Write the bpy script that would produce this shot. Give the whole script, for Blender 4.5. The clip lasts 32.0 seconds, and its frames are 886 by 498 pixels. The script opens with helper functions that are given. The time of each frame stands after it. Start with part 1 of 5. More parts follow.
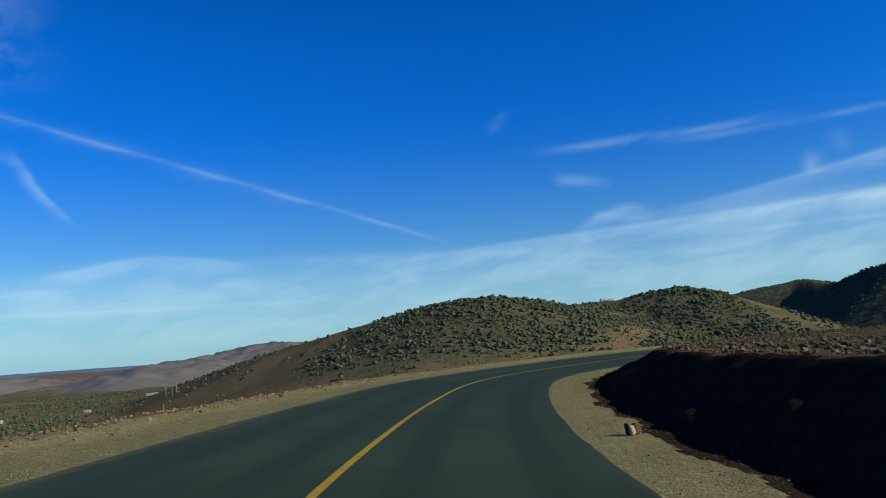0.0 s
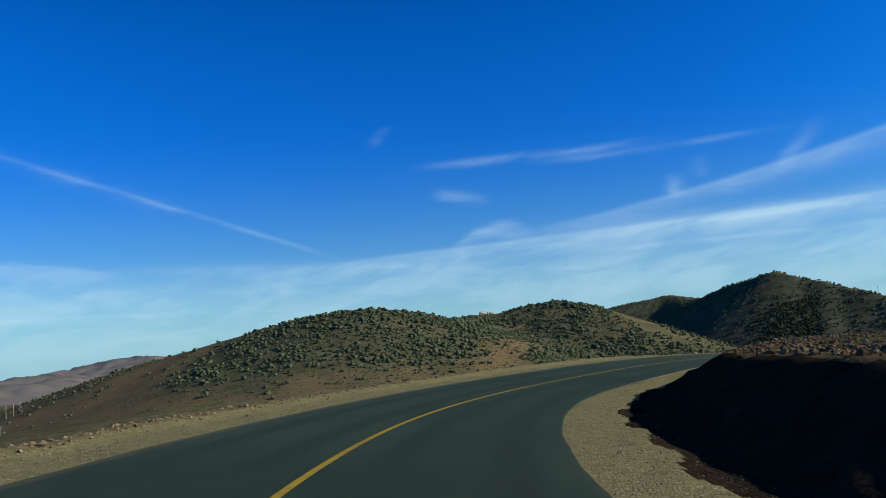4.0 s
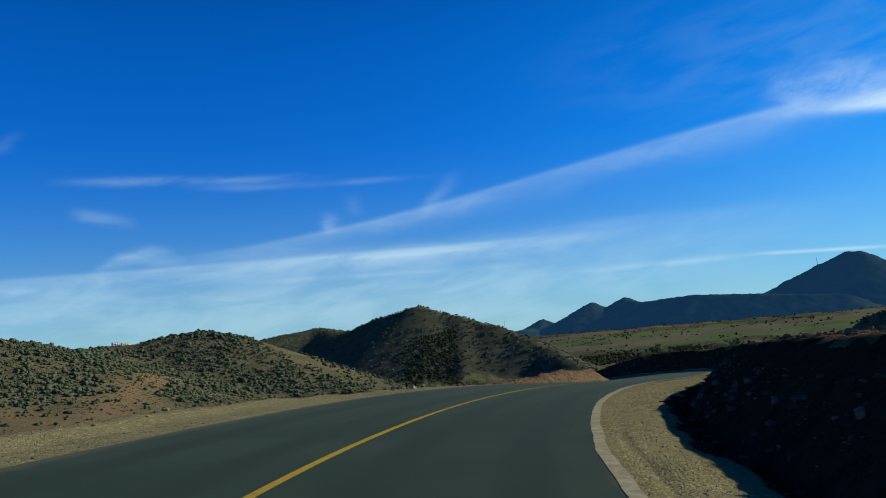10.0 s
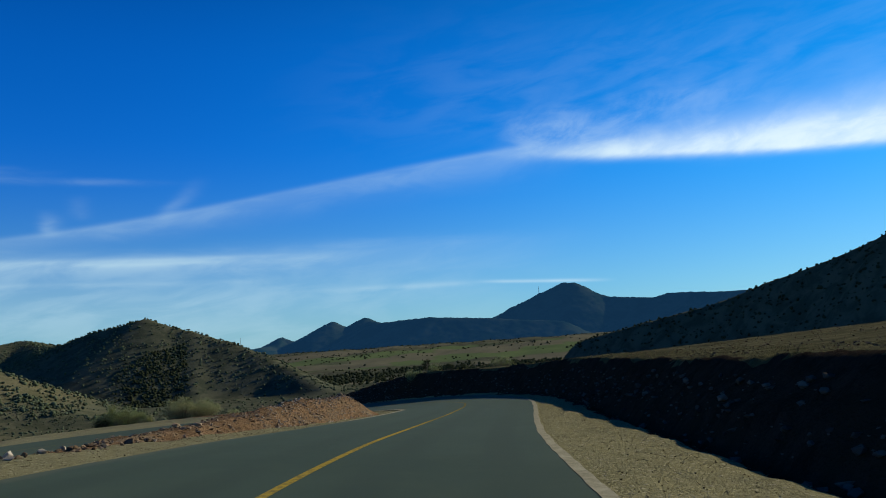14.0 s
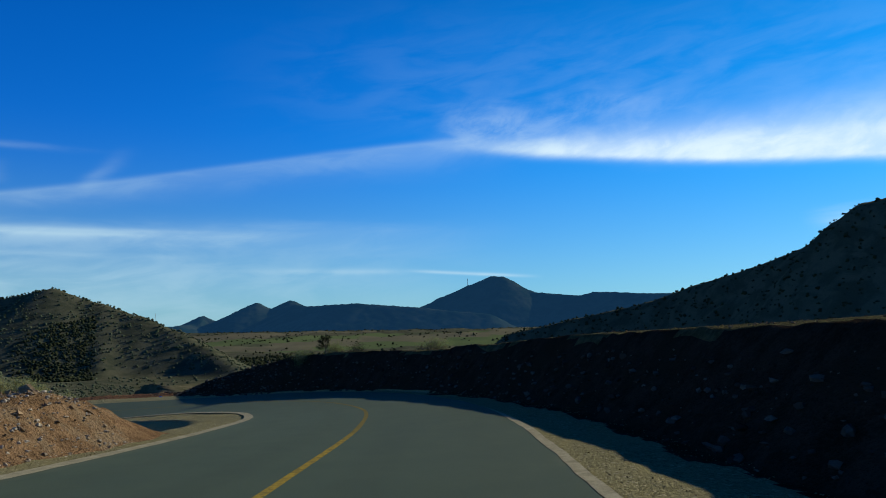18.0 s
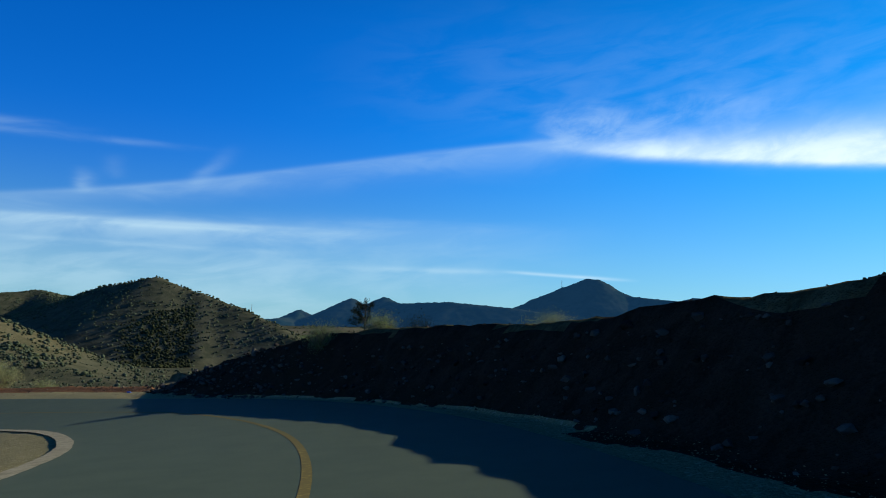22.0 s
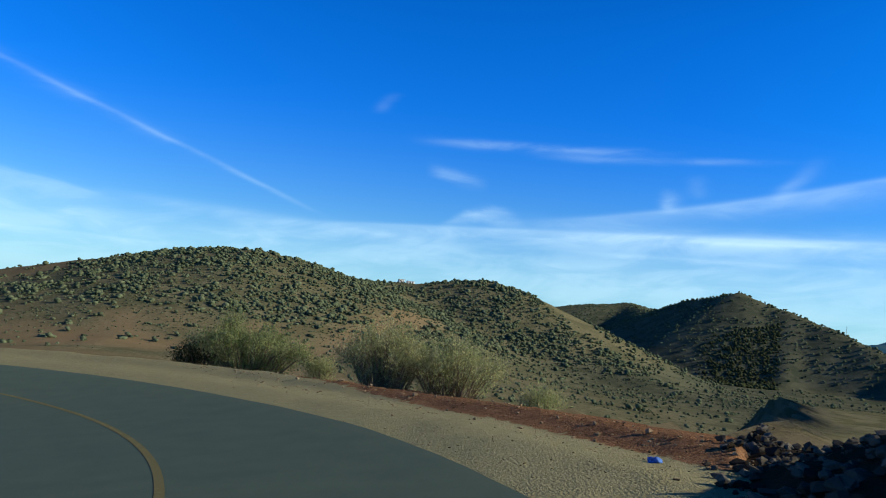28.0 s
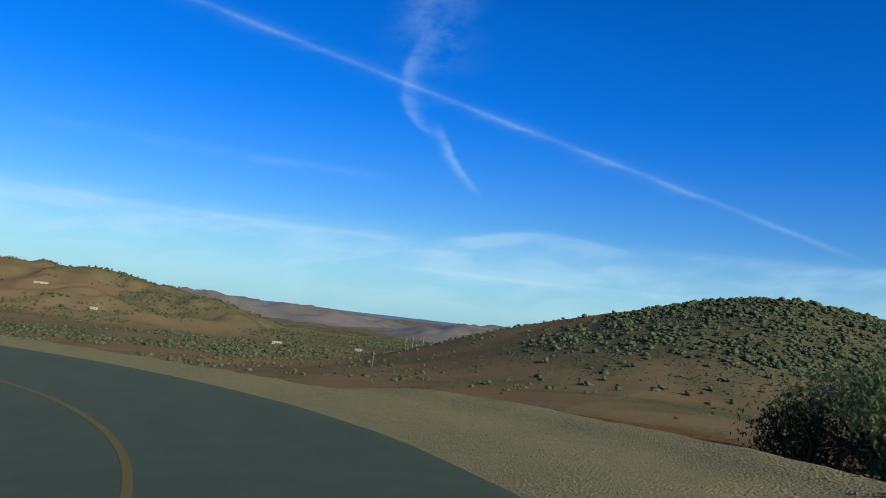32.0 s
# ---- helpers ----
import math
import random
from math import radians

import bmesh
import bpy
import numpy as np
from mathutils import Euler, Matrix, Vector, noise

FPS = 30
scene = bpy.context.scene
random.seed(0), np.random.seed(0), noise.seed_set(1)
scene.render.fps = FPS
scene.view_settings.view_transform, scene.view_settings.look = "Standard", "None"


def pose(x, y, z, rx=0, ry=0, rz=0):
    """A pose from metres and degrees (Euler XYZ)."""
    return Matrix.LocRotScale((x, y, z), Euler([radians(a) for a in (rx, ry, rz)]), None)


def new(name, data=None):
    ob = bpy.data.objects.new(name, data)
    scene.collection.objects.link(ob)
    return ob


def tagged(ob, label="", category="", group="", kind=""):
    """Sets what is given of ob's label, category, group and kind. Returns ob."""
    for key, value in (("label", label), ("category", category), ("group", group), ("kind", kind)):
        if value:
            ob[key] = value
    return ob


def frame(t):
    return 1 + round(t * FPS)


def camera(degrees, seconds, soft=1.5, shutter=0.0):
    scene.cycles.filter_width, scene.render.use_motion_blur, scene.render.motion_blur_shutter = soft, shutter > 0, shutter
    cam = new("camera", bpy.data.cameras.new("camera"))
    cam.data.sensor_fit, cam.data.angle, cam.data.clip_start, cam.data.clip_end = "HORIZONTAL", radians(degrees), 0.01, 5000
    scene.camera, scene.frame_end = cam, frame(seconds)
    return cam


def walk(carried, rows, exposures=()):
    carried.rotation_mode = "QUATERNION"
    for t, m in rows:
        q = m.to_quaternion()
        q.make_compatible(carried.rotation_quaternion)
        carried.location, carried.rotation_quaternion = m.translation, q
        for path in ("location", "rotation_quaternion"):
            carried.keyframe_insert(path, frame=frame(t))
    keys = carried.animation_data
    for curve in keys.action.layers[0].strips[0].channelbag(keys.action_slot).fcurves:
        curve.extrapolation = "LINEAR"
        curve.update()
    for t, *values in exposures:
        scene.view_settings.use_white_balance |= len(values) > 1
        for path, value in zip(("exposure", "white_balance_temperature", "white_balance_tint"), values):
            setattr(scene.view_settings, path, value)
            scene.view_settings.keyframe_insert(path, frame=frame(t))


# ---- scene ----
cam = camera(59.4, 32.0, soft=1.0, shutter=0.1)
walk(cam, [
    (0.0, pose(-0.05, -0.00, -0.00, 96.34, 4.00, 0.44)),
    (0.5, pose(-0.14, 2.81, -0.09, 96.45, 3.95, -0.54)),
    (1.0, pose(-0.20, 5.68, -0.18, 96.38, 3.80, -1.46)),
    (1.5, pose(-0.16, 8.63, -0.27, 96.30, 3.70, -2.80)),
    (2.0, pose(-0.04, 11.67, -0.34, 96.61, 3.84, -3.92)),
    (2.5, pose(0.16, 14.78, -0.41, 96.64, 4.14, -5.07)),
    (3.0, pose(0.43, 17.91, -0.47, 96.94, 4.04, -6.14)),
    (3.5, pose(0.75, 21.07, -0.53, 97.03, 3.93, -7.27)),
    (4.0, pose(1.14, 24.21, -0.58, 96.74, 3.95, -8.51)),
    (4.5, pose(1.62, 27.34, -0.64, 96.26, 3.99, -9.91)),
    (5.0, pose(2.24, 30.43, -0.69, 96.21, 3.68, -11.45)),
    (5.5, pose(2.96, 33.45, -0.74, 96.10, 3.58, -13.18)),
    (6.0, pose(3.83, 36.40, -0.80, 96.11, 3.69, -15.43)),
    (6.5, pose(4.80, 39.31, -0.90, 96.13, 3.55, -17.31)),
    (7.0, pose(5.87, 42.19, -1.03, 96.04, 3.58, -19.37)),
    (7.5, pose(6.97, 45.14, -1.15, 96.41, 3.83, -21.51)),
    (8.0, pose(8.26, 47.97, -1.26, 96.64, 3.63, -23.78)),
    (8.5, pose(9.66, 50.75, -1.36, 96.85, 3.49, -26.29)),
    (9.0, pose(11.26, 53.57, -1.45, 97.04, 3.85, -28.65)),
    (9.5, pose(13.09, 56.56, -1.53, 97.05, 4.01, -31.22)),
    (10.0, pose(15.18, 59.72, -1.60, 97.32, 4.22, -33.78)),
    (10.5, pose(17.46, 62.94, -1.67, 97.24, 4.34, -36.33)),
    (11.0, pose(19.98, 66.16, -1.74, 97.62, 4.27, -38.98)),
    (11.5, pose(22.58, 69.28, -1.80, 97.56, 4.13, -41.48)),
    (12.0, pose(25.17, 72.00, -1.87, 97.70, 3.98, -44.19)),
    (12.5, pose(27.46, 74.26, -1.92, 97.53, 4.10, -46.42)),
    (13.0, pose(29.45, 76.19, -2.01, 97.19, 4.24, -48.65)),
    (13.5, pose(31.32, 78.01, -2.11, 97.23, 3.82, -50.81)),
    (14.0, pose(33.35, 79.87, -2.20, 97.45, 3.37, -52.78)),
    (14.5, pose(35.57, 81.62, -2.28, 97.10, 3.25, -54.38)),
    (15.0, pose(37.75, 83.26, -2.39, 96.90, 3.10, -55.65)),
    (15.5, pose(40.08, 84.97, -2.49, 96.84, 2.84, -56.90)),
    (16.0, pose(42.64, 86.70, -2.61, 96.62, 2.21, -57.62)),
    (16.5, pose(45.33, 88.45, -2.74, 96.55, 1.51, -58.08)),
    (17.0, pose(48.11, 90.26, -2.89, 96.70, 0.94, -58.38)),
    (17.5, pose(50.97, 92.09, -3.05, 96.88, 0.61, -58.48)),
    (18.0, pose(53.89, 93.92, -3.22, 96.47, 0.59, -58.22)),
    (18.5, pose(56.82, 95.83, -3.37, 96.65, 0.50, -58.36)),
    (19.0, pose(59.71, 97.64, -3.53, 97.07, 0.92, -57.96)),
    (19.5, pose(62.40, 99.43, -3.65, 96.33, 0.74, -57.72)),
    (20.0, pose(64.96, 101.09, -3.80, 96.72, 0.16, -57.03)),
    (20.5, pose(67.23, 102.68, -3.94, 96.72, -0.00, -56.30)),
    (21.0, pose(69.38, 104.31, -4.05, 96.56, -0.26, -54.76)),
    (21.5, pose(71.28, 105.85, -4.20, 96.40, -0.98, -52.98)),
    (22.0, pose(72.93, 107.29, -4.33, 96.44, -1.58, -51.50)),
    (22.5, pose(74.52, 108.72, -4.45, 96.66, -2.33, -49.68)),
    (23.0, pose(76.35, 110.32, -4.51, 96.40, -2.33, -47.70)),
    (23.5, pose(78.12, 112.15, -4.63, 96.07, -3.11, -45.27)),
    (24.0, pose(79.84, 114.09, -4.77, 96.26, -3.54, -42.53)),
    (24.5, pose(81.57, 116.34, -4.87, 95.81, -3.66, -39.40)),
    (25.0, pose(83.28, 118.74, -4.98, 95.86, -3.57, -35.95)),
    (25.5, pose(84.88, 121.27, -5.09, 95.95, -3.67, -32.24)),
    (26.0, pose(86.32, 123.91, -5.22, 95.89, -4.04, -28.31)),
    (26.5, pose(87.55, 126.63, -5.36, 95.67, -4.50, -24.18)),
    (27.0, pose(88.51, 129.43, -5.53, 95.39, -4.54, -19.86)),
    (27.5, pose(89.24, 132.17, -5.76, 95.05, -4.98, -15.17)),
    (28.0, pose(89.67, 134.99, -5.94, 95.09, -5.64, -10.53)),
    (28.5, pose(89.97, 137.66, -6.11, 94.89, -5.38, -5.80)),
    (29.0, pose(89.98, 140.44, -6.31, 95.03, -5.18, -0.97)),
    (29.5, pose(89.82, 143.22, -6.52, 94.74, -5.48, 3.71)),
    (30.0, pose(89.42, 146.06, -6.73, 94.92, -5.79, 8.17)),
    (30.5, pose(88.82, 148.88, -6.92, 94.72, -5.97, 13.33)),
    (31.0, pose(87.97, 151.67, -7.09, 94.69, -6.08, 17.85)),
    (31.5, pose(86.80, 154.36, -7.26, 94.63, -6.43, 22.68)),
    (32.0, pose(85.61, 157.04, -7.43, 94.88, -6.73, 27.23)),
], exposures=((0.0, -0.1), (5.0, -0.05), (9.0, -0.06), (13.0, -0.22), (15.0, -0.12), (18.5, -0.16), (22.0, -0.02), (24.0, 0.16), (27.0, 0.42), (28.0, 0.33), (30.0, 0.2), (32.0, 0.0)))

# ---------------------------------------------------------------- light
SUN_AZ, SUN_EL = 108.0, 23.2          # degrees clockwise from +y, and above the horizon
sun_dir = Vector((math.sin(radians(SUN_AZ)) * math.cos(radians(SUN_EL)),
                  math.cos(radians(SUN_AZ)) * math.cos(radians(SUN_EL)), math.sin(radians(SUN_EL))))
sun = new("sun", bpy.data.lights.new("sun", "SUN"))
sun.data.energy, sun.data.angle, sun.data.color = 4.6, radians(0.55), (1.0, 0.92, 0.70)
sun.rotation_mode = "QUATERNION"
sun.rotation_quaternion = sun_dir.to_track_quat("Z", "Y")
sun.location = (60, 60, 200)


class Nodes:
    """Short hand for a node tree."""

    def __init__(self, tree):
        self.tree = tree
        tree.nodes.clear()

    def add(self, kind, **values):
        n = self.tree.nodes.new(kind)
        for key, value in values.items():
            setattr(n, key, value)
        return n

    def put(self, socket, value):
        if hasattr(value, "links"):
            self.tree.links.new(value, socket)
        else:
            socket.default_value = value

    def m(self, op, a, b=0.0, c=0.0, clamp=False):
        n = self.add("ShaderNodeMath", operation=op, use_clamp=clamp)
        for s, v in zip(n.inputs, (a, b, c)):
            self.put(s, v)
        return n.outputs[0]

    def step(self, x, lo, hi):
        n = self.add("ShaderNodeMapRange", interpolation_type="SMOOTHSTEP")
        for s, v in zip(n.inputs, (x, lo, hi, 0.0, 1.0)):
            self.put(s, v)
        return n.outputs[0]

    def noise(self, vec, scale, detail=4.0, rough=0.55, warp=0.0):
        n = self.add("ShaderNodeTexNoise")
        self.put(n.inputs["Vector"], vec)
        n.inputs["Scale"].default_value, n.inputs["Detail"].default_value = scale, detail
        n.inputs["Roughness"].default_value, n.inputs["Distortion"].default_value = rough, warp
        return n.outputs["Fac"]

    def mix(self, f, a, b):
        n = self.add("ShaderNodeMix", data_type="RGBA")
        self.put(n.inputs[0], f)
        self.put(n.inputs[6], a if hasattr(a, "links") else (*a, 1.0))
        self.put(n.inputs[7], b if hasattr(b, "links") else (*b, 1.0))
        return n.outputs[2]

    def xyz(self, x, y, z):
        n = self.add("ShaderNodeCombineXYZ")
        for s, v in zip(n.inputs, (x, y, z)):
            self.put(s, v)
        return n.outputs[0]


world = bpy.data.worlds.new("world")
scene.world = world
world.use_nodes = True
k = Nodes(world.node_tree)
sky = k.add("ShaderNodeTexSky", sky_type="NISHITA", sun_disc=False, sun_elevation=radians(SUN_EL),
            sun_rotation=radians(SUN_AZ), altitude=900.0, air_density=1.0, dust_density=0.25, ozone_density=3.0)
tint = k.add("ShaderNodeMix", data_type="RGBA", blend_type="MULTIPLY")
tint.inputs[0].default_value = 1.0
k.put(tint.inputs[6], sky.outputs[0])
ray = k.add("ShaderNodeTexCoord").outputs["Generated"]
split = k.add("ShaderNodeSeparateXYZ")
k.put(split.inputs[0], ray)
az = k.m("MULTIPLY", k.m("ARCTAN2", split.outputs[0], split.outputs[1]), 57.2958)
el = k.m("MULTIPLY", k.m("ARCSINE", split.outputs[2]), 57.2958)
# the clear winter sky is a deeper blue overhead than the model gives
low_blue = k.mix(k.step(el, 0.0, 16.0), (0.46, 0.86, 1.12), k.mix(k.step(az, 25.0, 85.0), (0.0, 0.66, 1.66), (0.02, 0.86, 1.56)))
k.put(tint.inputs[7], k.mix(k.step(el, 20.0, 42.0), low_blue, (0.0, 0.16, 0.40)))
pos = k.xyz(k.m("MULTIPLY", az, 0.10), k.m("MULTIPLY", el, 0.55), 0.0)
wisps = k.noise(pos, 1.0, 7.0, 0.6, 0.6)
fine = k.noise(k.xyz(k.m("MULTIPLY", az, 0.17), k.m("SUBTRACT", k.m("MULTIPLY", el, 0.62), k.m("MULTIPLY", az, 0.06)), 3.0), 1.0, 8.0, 0.55, 0.5)
puffs = k.noise(k.xyz(k.m("MULTIPLY", az, 0.30), k.m("SUBTRACT", k.m("MULTIPLY", el, 0.55), k.m("MULTIPLY", az, 0.10)), 7.0), 1.0, 8.0, 0.6, 0.35)
wob = k.m("MULTIPLY", k.m("SUBTRACT", wisps, 0.5), 1.6)
elw = k.m("ADD", el, wob)


def poly(x, *c):
    """c[0] + c[1] x + c[2] x^2 ..."""
    out = c[-1]
    for a in reversed(c[:-1]):
        out = k.m("MULTIPLY_ADD", out, x, a)
    return out


def streak(across, centre, up, down, window, strength, detail=0.7, cloth=None):
    """A band of cirrus: soft edges of the widths up and down (degrees), faded by window."""
    d = k.m("SUBTRACT", across, centre)
    side = k.m("ADD", k.m("DIVIDE", k.m("MAXIMUM", d, 0.0), up), k.m("DIVIDE", k.m("MAXIMUM", k.m("MULTIPLY", d, -1.0), 0.0), down))
    body = k.m("POWER", 2.718, k.m("MULTIPLY", k.m("MULTIPLY", side, side), -1.0))
    grain = k.m("ADD", 1.0 - detail, k.m("MULTIPLY", k.step(cloth or fine, 0.34, 0.68), detail))
    return k.m("MULTIPLY", k.m("MULTIPLY", k.m("MULTIPLY", body, grain), window), strength)


def window(lo, lo2, hi, hi2, x=None):
    x = az if x is None else x
    return k.m("MULTIPLY", k.step(x, lo, lo2), k.m("SUBTRACT", 1.0, k.step(x, hi, hi2)))


ragged = k.m("ADD", el, k.m("ADD", k.m("MULTIPLY", k.m("SUBTRACT", wisps, 0.5), 1.5), k.m("MULTIPLY", k.m("SUBTRACT", fine, 0.5), 0.5)))
thin = k.m("ADD", el, k.m("MULTIPLY", k.m("SUBTRACT", fine, 0.5), 0.35))
layers = [
    # the old vapour trail, and the hooked wisp that crosses it
    streak(thin, poly(az, 7.01001, -0.361529, -0.00198207, 2.68978e-06), 0.15, 0.2, window(-80, -50, -4, 2.2), 0.16, 0.6),
    streak(thin, poly(az, 7.01001, -0.361529, -0.00198207, 2.68978e-06), 0.5, 0.6, window(-80, -50, -16, -4), 0.07, 0.8),
    streak(k.m("ADD", az, k.m("MULTIPLY", wob, 0.4)), poly(el, -10.1735, -2.31293, 0.0680272), 0.25, 0.55, window(8.7, 10.0, 12.0, 14.4, el), 0.30, 0.6),
    streak(k.m("ADD", az, k.m("MULTIPLY", wob, 0.7)), poly(el, 74.4068, -17.0681, 0.895142, -0.0152739), 0.9, 0.35, window(12.5, 14.0, 18.0, 22.0, el), 0.17, 0.8),
    streak(k.m("ADD", az, k.m("MULTIPLY", wob, 1.5)), -30.6, 2.6, 2.2, window(16.5, 19.5, 22.0, 26.0, el), 0.13, 1.0, puffs),
    # the long rising streak: crisp above, frayed below
    streak(thin, poly(az, 7.23986, -0.0778351, 0.0074723, -6.97297e-05), 0.24, k.m("ADD", 0.30, k.m("MULTIPLY", az, 0.022)), window(12, 26, 56, 66), 0.28, 0.45),
    streak(k.m("ADD", az, k.m("MULTIPLY", wob, 0.8)), 26.0, 0.7, 0.5, window(8.7, 9.4, 9.8, 10.9, el), 0.26, 0.5),
    streak(k.m("ADD", az, k.m("MULTIPLY", wob, 0.8)), 27.9, 0.6, 0.6, window(9.8, 10.6, 11.0, 12.0, el), 0.10, 0.5),
    streak(k.m("ADD", az, k.m("MULTIPLY", wob, 0.8)), k.m("MULTIPLY_ADD", el, 0.9, 24.0), 0.8, 0.6, window(9.2, 10.0, 10.8, 13.5, el), 0.16, 0.5),
    # the bright cloud towards the sun, with a firm lower edge and feathered top
    streak(k.m("ADD", el, k.m("MULTIPLY", k.m("SUBTRACT", fine, 0.5), 0.5)), k.m("MULTIPLY_ADD", az, -0.085, 19.05), k.m("MAXIMUM", 0.7, k.m("MULTIPLY_ADD", az, 0.095, -5.2)), 0.42, window(56, 67, 120, 160), 0.95, 0.3, puffs),
    streak(elw, k.m("MULTIPLY_ADD", az, -0.02, 14.6), 0.8, 0.8, window(70, 82, 120, 160), 0.55, 0.5, puffs),
    streak(elw, 15.4, 1.3, 1.4, window(57, 60.5, 62.5, 70), 0.30, 0.9, puffs),
    streak(elw, 17.5, 4.6, 2.4, window(38, 60, 100, 150), 0.06, 1.0, fine),
    streak(elw, 16.3, 1.3, 1.2, window(64, 68, 72, 79), 0.15, 0.9, puffs),
    streak(elw, 7.6, 0.5, 0.6, window(83, 87, 92, 100), 0.40, 0.5),
    # the low veil, its bright rim and the streaks in it
    streak(thin, poly(az, 5.92019, 0.0743012, -0.000909427), 0.2, 0.75, window(-3, 7, 36, 50), 0.50, 0.55),
    streak(ragged, k.m("SUBTRACT", 8.0, k.m("MULTIPLY", k.m("POWER", k.m("ABSOLUTE", k.m("SUBTRACT", az, 13.4)), 2.0), 0.11)), 0.35, 0.8, window(8.8, 11.4, 13.4, 16.5), 0.36, 0.7),
    streak(ragged, k.m("ADD", 6.9, k.m("MULTIPLY", az, 0.012)), 0.75, 2.6, window(10, 24, 44, 66), 0.30, 0.5),
    streak(elw, 4.0, 1.5, 5.0, window(-140, -110, 32, 66), 0.42, 0.6),
    streak(ragged, k.m("SUBTRACT", 6.6, k.m("MULTIPLY", k.m("POWER", k.m("ABSOLUTE", k.m("ADD", az, 19.5)), 2.0), 0.022)), 0.30, 1.3, window(-31, -25, -17, -12), 0.36, 0.5),
    streak(thin, k.m("MULTIPLY_ADD", az, -0.03, 5.8), 0.35, 0.6, window(-16, -9, 6, 16), 0.26, 0.6),
    streak(thin, 3.2, 0.12, 0.25, window(-36, -27, -14, -6), 0.26, 0.5),
    streak(thin, 5.2, 0.18, 0.3, window(-64, -50, -34, -28), 0.24, 0.6),
    streak(thin, 9.6, 0.35, 0.35, window(-60, -48, -38, -30), 0.10, 0.8),
    streak(thin, 5.75, 0.16, 0.25, window(18, 24, 34, 44), 0.20, 0.6),
    streak(thin, poly(az, 6.75, 0.012), 0.12, 0.15, window(26, 29, 35, 39), 0.30, 0.4),
    streak(thin, 4.85, 0.22, 0.2, window(42, 48, 53, 57), 0.30, 0.5),
    streak(el, poly(az, 8.0, -0.056), 0.13, 0.11, window(55, 58, 62, 66), 0.55, 0.3),
    # thin strands and scraps higher up
    streak(k.m("MULTIPLY_ADD", wob, 0.35, el), poly(az, 12.75, 0.016), 0.26, 0.3, window(6, 13, 18, 28), 0.20, 0.85),
    streak(k.m("MULTIPLY_ADD", wob, 0.35, el), poly(az, 12.2, 0.016), 0.22, 0.25, window(15, 21, 27, 36), 0.13, 0.8),
    streak(elw, k.m("MULTIPLY_ADD", az, -0.2, 12.6), 0.40, 0.40, window(8, 9.6, 11.3, 13.2), 0.17, 0.6),
    streak(k.m("ADD", az, k.m("MULTIPLY", wob, 0.8)), k.m("MULTIPLY_ADD", el, 0.6, -4.3), 0.5, 0.5, window(14.2, 15.0, 15.2, 16.2, el), 0.10, 0.6),
]
cover = layers[0]
for layer in layers[1:]:
    cover = k.m("SUBTRACT", k.m("ADD", cover, layer), k.m("MULTIPLY", cover, layer))
haze = k.m("MULTIPLY", k.m("POWER", 2.718, k.m("MULTIPLY", k.m("MAXIMUM", el, 0.0), -0.22)), 0.5)
with_haze = k.mix(haze, tint.outputs[2], (3.1, 6.3, 8.6))
colour = k.mix(cover, with_haze, k.mix(k.step(az, 45.0, 80.0), (6.1, 8.7, 10.1), (9.5, 11.4, 12.6)))
background = k.add("ShaderNodeBackground")
k.put(background.inputs[0], colour)
background.inputs[1].default_value = 0.095
k.put(k.add("ShaderNodeOutputWorld").inputs[0], background.outputs[0])

# ---------------------------------------------------------------- road line
# The yellow centre line, every 10 m: plan, height, and cross-fall (rise to the left per metre).
LX = [2.9, 1.4, 0.19, -0.7, -1.29, -1.62, -1.43, -0.71, 0.77, 3.56, 7.98, 13.92, 20.33, 27.56, 35.44, 43.66, 52.09, 60.64,
      69.03, 76.81, 83.1, 87.04, 88.68, 87.81, 84.26, 78.35, 70.55, 62.0, 53.6, 45.3, 38.2, 33.0, 29.3, 27.5, 26.9]
LY = [-46.0, -36.07, -26.1, -16.09, -6.06, 3.98, 14.1, 24.2, 34.4, 44.33, 53.79, 62.13, 70.12, 77.4, 83.98, 89.84, 95.24, 100.39,
      105.67, 111.77, 119.38, 128.31, 137.79, 147.38, 156.4, 163.65, 168.3, 170.1, 169.6, 167.0, 162.6, 156.0, 147.6, 138.2, 128.6]
LZ = [-0.32, -0.52, -0.72, -0.93, -1.17, -1.46, -1.77, -2.0, -2.18, -2.43, -2.66, -2.79, -2.93, -3.12, -3.44, -3.88, -4.42, -4.91,
      -5.32, -5.77, -6.26, -6.89, -7.7, -8.5, -9.23, -9.73, -10.15, -10.45, -10.67, -10.86, -11.05, -11.31, -11.66, -12.01, -12.36]
LB = [0.038, 0.038, 0.038, 0.041, 0.048, 0.055, 0.058, 0.052, 0.044, 0.044, 0.052, 0.06, 0.061, 0.061, 0.055, 0.04, 0.018, -0.007,
      -0.034, -0.06, -0.083, -0.097, -0.109, -0.124, -0.128, -0.112, -0.09, -0.077, -0.071, -0.068, -0.065, -0.063, -0.063, -0.063, -0.063]
S_FIRST, S_STEP = -46.0, 0.5
RIGHT, LEFT = 3.6, 3.85                    # half widths of the asphalt


def glide(values, q):
    """A smooth curve through the 10 m knots."""
    v = np.asarray(values)
    i = np.clip(q.astype(int), 0, len(v) - 2)
    a, b, c, d = v[np.maximum(i - 1, 0)], v[i], v[i + 1], v[np.minimum(i + 2, len(v) - 1)]
    u = q - i
    return b + 0.5 * u * (c - a + u * (2 * a - 5 * b + 4 * c - d + u * (3 * (b - c) + d - a)))


